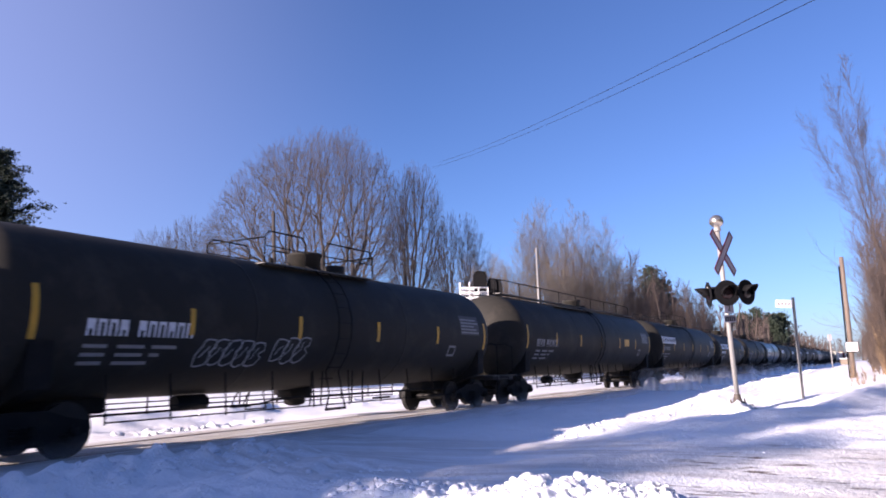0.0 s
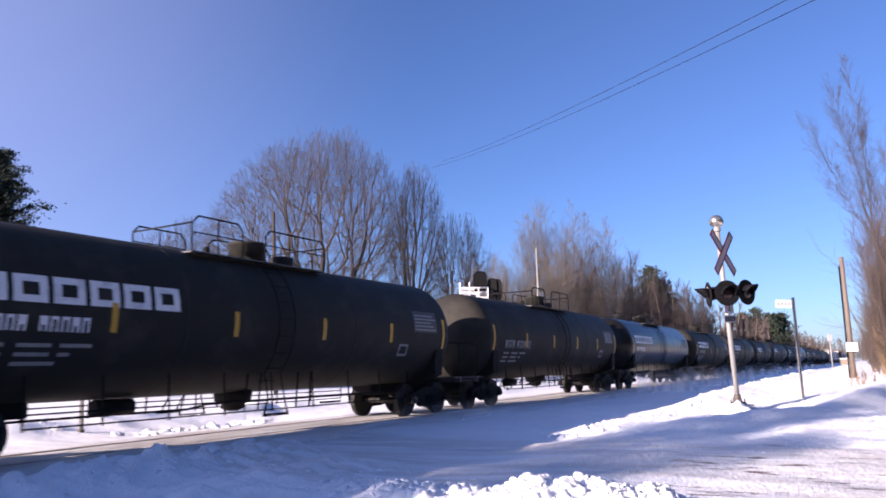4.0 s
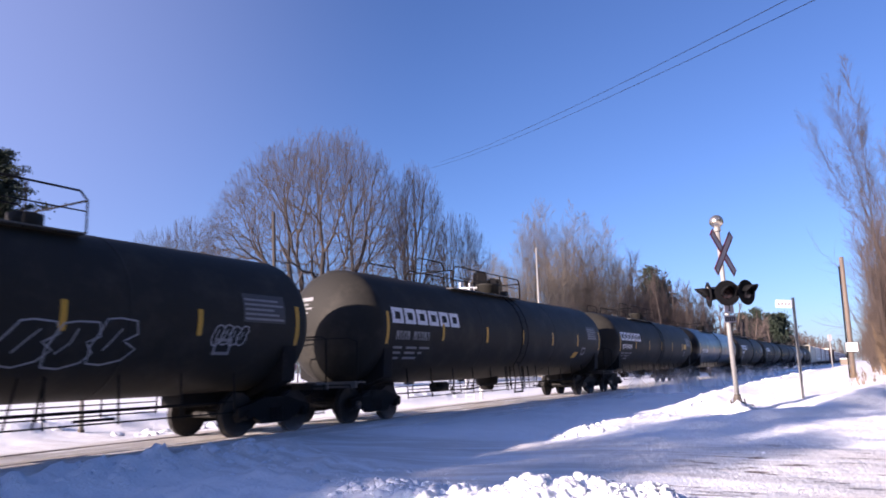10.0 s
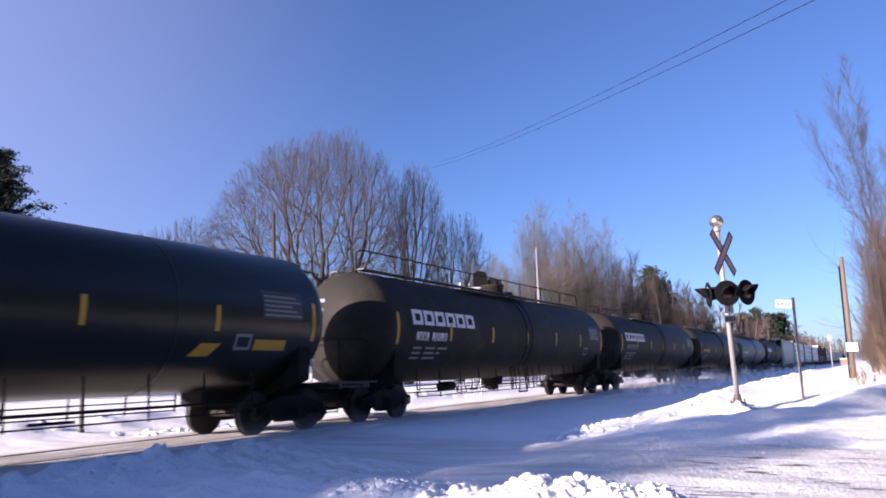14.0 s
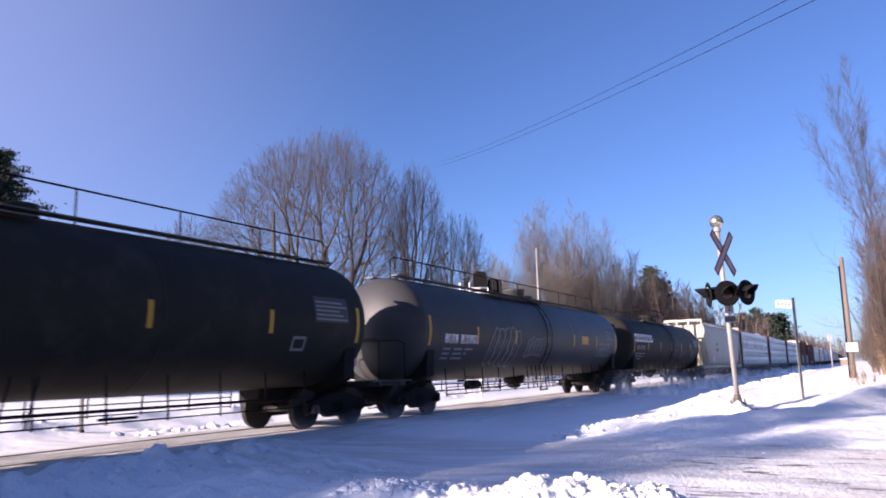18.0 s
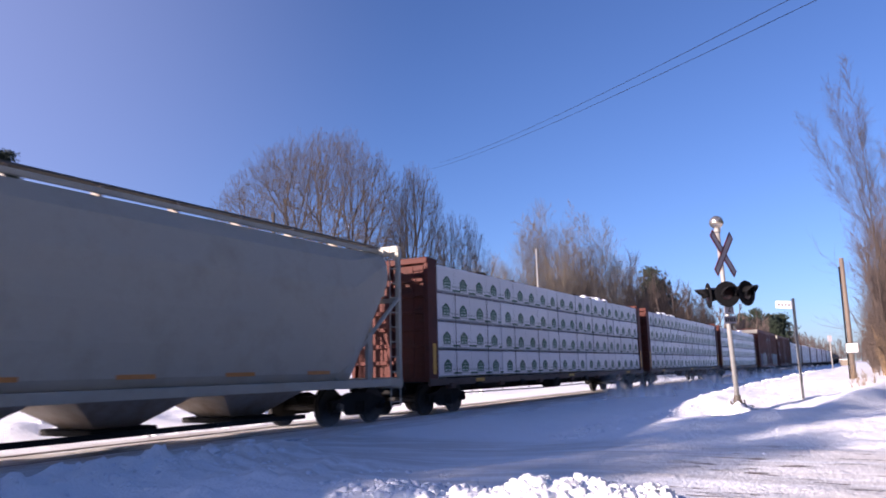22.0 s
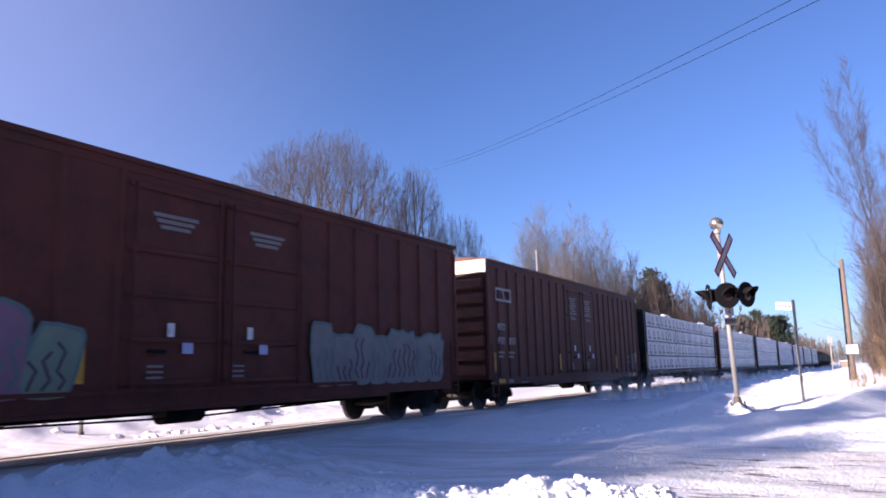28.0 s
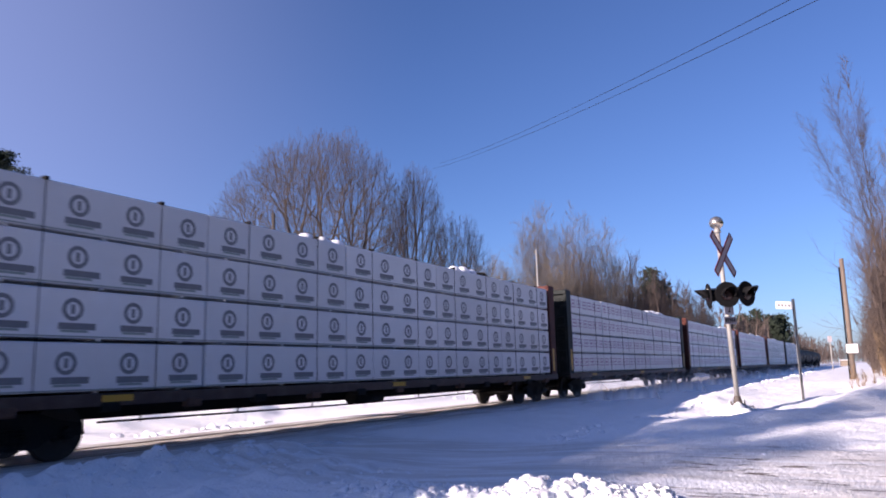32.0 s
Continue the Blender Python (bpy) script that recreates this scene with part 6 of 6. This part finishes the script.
def crossing_signal():
    mx_, my_, mz = 18.95, -9.75, 0.34
    s = thing("crossing_signal", "railway crossing mast with crossbuck, dark flashing lamps and bell", "crossing signal", "", pose(mx_, my_, mz, -1.5, -1.6, 0))
    part("mast", tube(bmesh.new(), (0, 0, 0), (0, 0, 4.2), 0.058, 0.055, n=16), ALU, s)
    part("foundation", boxes((-0.32, 0.32, -0.32, 0.32, -0.35, -0.06), bevel=0.03), CONCRETE, s)
    bm = lathe(bmesh.new(), [(-0.08, 0.19), (0.0, 0.19), (0.03, 0.11), (0.16, 0.08), (0.2, 0.08)], 'Z', 16)
    base = part("mast_base", bm, BASE_RUST, s)
    for k in range(4):
        a = k * math.pi / 2 + 0.6
        part("anchor_bolt", tube(bmesh.new(), (0.17 * math.cos(a), 0.17 * math.sin(a), -0.02), (0.17 * math.cos(a), 0.17 * math.sin(a), 0.09), 0.018, n=6), BASE_RUST, base)
    # bell
    bm = bmesh.new()
    bmesh.ops.create_uvsphere(bm, u_segments=24, v_segments=14, radius=0.17, matrix=Matrix.Translation((0, 0, 4.42)) @ Matrix.Diagonal((1, 1, 0.95, 1)))
    bell_ = part("bell", shade(bm), BRASS, s)
    part("bell_bracket", lathe(bmesh.new(), [(4.16, 0.075), (4.2, 0.09), (4.27, 0.07), (4.3, 0.1)], 'Z', 14), ALU, bell_)
    # the boards face along the road, askew to the line of sight
    yaw = radians(-18)
    face = Matrix.Rotation(yaw, 4, 'Z')
    for k, a in enumerate((radians(45), radians(-45))):
        m = Matrix.Translation((0, 0, 3.62)) @ face @ Matrix.Translation((0, -0.085 - 0.012 * k, 0)) @ Matrix.Rotation(a, 4, 'Y')
        board = part("crossbuck_board", boxes((-0.7, 0.7, -0.004, 0.004, -0.11, 0.11), bevel=0.002), PLATE_GREY, s)
        board.matrix_basis = m
        for z in (-0.09, 0.09):
            part("red_border", boxes((-0.7, 0.7, -0.0065, 0.0065, z - 0.022, z + 0.022)), SIGN_RED, board)
        for x in (-0.68, 0.68):
            part("red_border", boxes((x - 0.022, x + 0.022, -0.0065, 0.0065, -0.068, 0.068)), SIGN_RED, board)
    # number-of-tracks plates
    vis = Matrix.Rotation(radians(-28), 4, 'Z')
    for z, w, h in ((2.27, 0.17, 0.13), (2.0, 0.23, 0.09)):
        p = part("track_plate", boxes((-w, w, -0.07, -0.064, -h, h), bevel=0.002), PLATE_GREY, s)
        p.matrix_basis = Matrix.Translation((0.0, 0, z)) @ vis
        if h > 0.1:
            text_mesh("digit", "2", 0.24, BLACK, p, pose(0, -0.072, 0, 90, 0, 0))
        else:
            for k in range(5):
                part("plate_mark", boxes((-0.19 + 0.08 * k, -0.14 + 0.08 * k, -0.0735, -0.0705, -0.055, 0.055)), BLACK, p)
    # lamps on their arms
    right = Vector((0.495, -0.869, 0))
    to_eye = Vector((-0.99, -0.14, 0)).normalized()
    part("crossarm", pipe(bmesh.new(), [right * -0.42 + Vector((0, 0, 2.78)), right * 0.5 + Vector((0, 0, 2.78))], 0.028, 8), ALU, s)
    for off, depth, aim in ((-0.4, -0.03, (-0.38, 0.925)), (0.06, 0.2, (-0.84, -0.54)), (0.53, 0.08, (-0.5, -0.87))):
        c = right * off + to_eye * depth + Vector((0, 0, 2.62))
        d = Vector((aim[0], aim[1], 0)).normalized()
        m = Matrix.Translation(c) @ d.to_track_quat('Z', 'Y').to_matrix().to_4x4()
        bm = lathe(bmesh.new(), [(-0.012, 0.305), (0.0, 0.312), (0.012, 0.305)], 'Z', 32)
        lamp = part("lamp", bm, BLACK, s)
        lamp.matrix_basis = m
        part("lamp_body", lathe(bmesh.new(), [(-0.2, 0.06), (-0.17, 0.13), (-0.02, 0.16)], 'Z', 20), BLACK, lamp)
        part("lens", lathe(bmesh.new(), [(0.012, 0.15), (0.03, 0.13), (0.04, 0.06)], 'Z', 20), LENS, lamp)
        # hood: a long half tube with a slanted mouth
        bm = bmesh.new()
        n = 18
        inner = []
        for k in range(n + 1):
            a = -math.pi * 0.1 + math.pi * 1.2 * k / n
            x, y = 0.17 * math.cos(a), 0.17 * math.sin(a)
            inner.append((bm.verts.new((x, y, 0.01)), bm.verts.new((x, y, 0.12 + 0.2 * max(0, math.sin(a))))))
        for p, q in zip(inner, inner[1:]):
            f = bm.faces.new((p[0], q[0], q[1], p[1]))
            f.smooth = True
        hood = part("hood", bm, BLACK, lamp)
        so = hood.modifiers.new("thick", 'SOLIDIFY')
        so.thickness = 0.006
        up = Matrix.Rotation(math.atan2(*(m.to_3x3().inverted() @ Vector((0, 0, 1))).xy.yx) - math.pi / 2, 4, 'Z')
        hood.matrix_basis = up
        part("lamp_bracket", pipe(bmesh.new(), [(0, 0, -0.18), (0, 0, -0.24)], 0.03, 8), ALU, lamp)
    part("junction_box", boxes((-0.1, 0.1, -0.1, 0.1, 2.7, 2.86), bevel=0.02), ALU, s)
    return s


# its twin beyond the track, turned to the other approach
copy_thing(crossing_signal(), pose(11.75, 4.7, -0.16, 1.0, 0.8, 176))


def bars_on(parent, w, h, rows, cols, material, y=-0.007):
    for i in range(rows):
        for j in range(cols):
            x0 = -w / 2 + w * (j + 0.15) / cols
            z0 = -h / 2 + h * (i + 0.2) / rows
            part("sign_mark", boxes((x0, x0 + w / cols * 0.6, y - 0.002, y, z0, z0 + h / rows * 0.55)), material, parent)


def sign_post():
    s = thing("sign_post", "thin steel post with a small white sign", "sign", "", pose(21.45, -10.98, height(21.45, -10.98) - 0.1, 0, -1.0, 0))
    part("post", boxes((-0.03, 0.03, -0.012, 0.012, 0, 2.72), (-0.03, -0.022, -0.035, 0.0, 0, 2.72), (0.022, 0.03, -0.035, 0.0, 0, 2.72)), ALU, s).rotation_euler.z = radians(-60)
    p = part("sign_plate", boxes((-0.22, 0.22, -0.005, 0.005, -0.1, 0.1), bevel=0.002), SIGN_WHITE, s)
    p.matrix_basis = pose(-0.13, 0.21, 2.56, 0, 4, -60)
    bars_on(p, 0.36, 0.12, 1, 4, STENCIL)


def pole(name, label, x, y, h, r, material, lean=(0, 0), sign=False):
    s = thing(name, label, "pole", "", pose(x, y, height(x, y) - 0.2, lean[0], lean[1], 0))
    part("shaft", tube(bmesh.new(), (0, 0, 0), (0, 0, h), r, r * 0.8, n=14), material, s)
    if sign:
        part("conduit", tube(bmesh.new(), (-0.06, 0.12, 0), (-0.05, 0.095, h * 0.93), 0.025, n=8), BLACK, s)
        p = part("sign_plate", boxes((-0.19, 0.19, -0.006, 0.006, -0.15, 0.15), bevel=0.003), SIGN_WHITE, s)
        p.matrix_basis = pose(-0.17, -0.04, 1.22, 0, 0, -66)
        bars_on(p, 0.28, 0.16, 2, 3, STENCIL)
    return s


sign_post()
pole("utility_pole", "short weathered wooden pole with a white notice", 28.65, -12.08, 4.3, 0.088, WOOD, (0.3, -1.0), True)
pole("utility_pole", "grey wooden pole standing behind the track", 30.2, 15.2, 10.2, 0.12, BARK, (0, -2.2))
pole("slim_pole", "tall thin pale pole beyond the track", 51.6, 8.6, 10.4, 0.07, ALU, (0.3, -1.2))
pole("slim_pole", "small weathered marker post by the track", 68.5, -10.0, 2.9, 0.05, ALU)
part("marker_plate", boxes((-0.16, 0.16, -0.01, 0.01, 2.4, 2.9), bevel=0.003), PLATE_GREY, bpy.data.objects["slim_pole.001"]).rotation_euler.z = radians(-75)


def block_signal():
    s = thing("railway_signal", "railway signal mast with dark heads and white platform", "railway signal", "", pose(31.95, 3.6, height(31.95, 3.6) - 0.1, 0, 0, -60.3))
    part("mast", tube(bmesh.new(), (-0.1, 0.3, 0), (-0.1, 0.3, 5.9), 0.09, n=12), SIGN_WHITE, s)
    for (x, y, z, turn, w, hh) in ((0.0, -0.1, 5.72, 0, 0.33, 0.55), (0.58, 0.0, 5.4, -12, 0.24, 0.52), (0.86, 0.05, 5.36, -25, 0.22, 0.52)):
        prof = [(math.copysign(w * abs(math.cos(a)) ** 0.6, math.cos(a)), hh * (math.copysign(abs(math.sin(a)) ** 0.6, math.sin(a)))) for a in np.linspace(0, 2 * math.pi, 25)[:-1]]
        bm = bmesh.new()
        f0 = [bm.verts.new((px, -0.03, pz)) for px, pz in prof]
        f1 = [bm.verts.new((px, 0.03, pz)) for px, pz in prof]
        bm.faces.new(f0), bm.faces.new(f1)
        for k in range(24):
            bm.faces.new((f0[k], f0[(k + 1) % 24], f1[(k + 1) % 24], f1[k]))
        bmesh.ops.recalc_face_normals(bm, faces=bm.faces)
        head = part("signal_head", bm, BLACK, s)
        head.matrix_basis = pose(x, y, z, 0, 0, turn)
        part("head_bracket", tube(bmesh.new(), (0, 0.05, -0.3), (-x - 0.1, 0.3, -0.5), 0.035, n=6), SIGN_WHITE, head)
    p = part("platform", boxes((-1.0, 0.35, -0.4, 0.5, 4.92, 4.98)), SIGN_WHITE, s)
    bm = bmesh.new()
    for a, b in ((-1.0, -0.4), (0.35, -0.4), (0.35, 0.5), (-1.0, 0.5), (-0.55, -0.4), (-0.1, -0.4)):
        tube(bm, (a, b, 4.95), (a, b, 5.7 if a < -0.2 else 5.4), 0.03, n=6)
    for z in (5.2, 5.42):
        pipe(bm, [(-1.0, -0.4, z), (0.35, -0.4, z), (0.35, 0.5, z), (-1.0, 0.5, z), (-1.0, -0.4, z)], 0.028, 6)
    part("platform_rail", bm, SIGN_WHITE, p)
    bm = bmesh.new()
    for a in (-0.85, -0.45):
        tube(bm, (a, 0.35, 0), (a, 0.35, 5.1), 0.025, n=6)
    for k in range(14):
        tube(bm, (-0.85, 0.35, 0.3 + 0.32 * k), (-0.45, 0.35, 0.3 + 0.32 * k), 0.018, n=5)
    part("ladder", bm, SIGN_WHITE, s)


block_signal()


def wire(a, b, sag, label):
    a, b = Vector(a), Vector(b)
    bm = bmesh.new()
    n = 22
    pts = [a.lerp(b, k / n) - Vector((0, 0, sag * 4 * (k / n) * (1 - k / n))) for k in range(n + 1)]
    pipe(bm, pts, 0.009, 5)
    tagged(part("overhead_wire", bm, BLACK), label, "wire", "overhead wires", "structure")


# wires that climb from behind the wide tree to a pole behind the camera's side
for k, (a, b, sag) in enumerate([((58.45, 21.69, 20.4), (11.3, -17.9, 8.0), 0.55), ((58.67, 21.0, 20.9), (10.9, -17.5, 8.05), 0.55)]):
    wire(a, b, sag, "thin dark overhead wire")


def far_cabinet():
    x, y = 125.0, -9.6
    s = thing("relay_cabinet", "small tan trackside cabinet in the distance", "cabinet", "", pose(x, y, height(x, y), 0, 0, 8))
    part("body", boxes((-0.6, 0.6, -0.6, 0.6, 0.0, 0.85), bevel=0.03), TAN, s)
    part("roof", boxes((-0.7, 0.7, -0.7, 0.7, 0.85, 0.95), bevel=0.03), SNOW, s)
    part("door", boxes((-0.63, -0.6, -0.4, 0.4, 0.1, 0.78)), TAN, s)


far_cabinet()


def motions():
    for car, x0 in cars:
        walk(car, [(t, pose(x0 - SPEED * t, 0, 0)) for t in (0, 8, 16, 24, 32)])
    for ob, x0, y in wisps:
        walk(ob, [(t, pose(x0 - SPEED * t, y, 0)) for t in (0, 8, 16, 24, 32)])
    for ob, x0 in veils:
        walk(ob, [(0, pose(x0, -3.4, 0, 0, 0, 90)), (32, pose(x0 - 9, -3.4, 0, 0, 0, 90))])
    first = wheelsets[0]
    walk(first, [(k / FPS, pose(0, 0, 0, 0, -math.degrees(SPEED * k / FPS / WHEEL_R), 0)) for k in range(32 * FPS + 1)])
    for w in wheelsets[1:]:
        w.rotation_mode = "QUATERNION"
        w.animation_data_create()
        w.animation_data.action = first.animation_data.action
        w.animation_data.action_slot = first.animation_data.action_slot


motions()
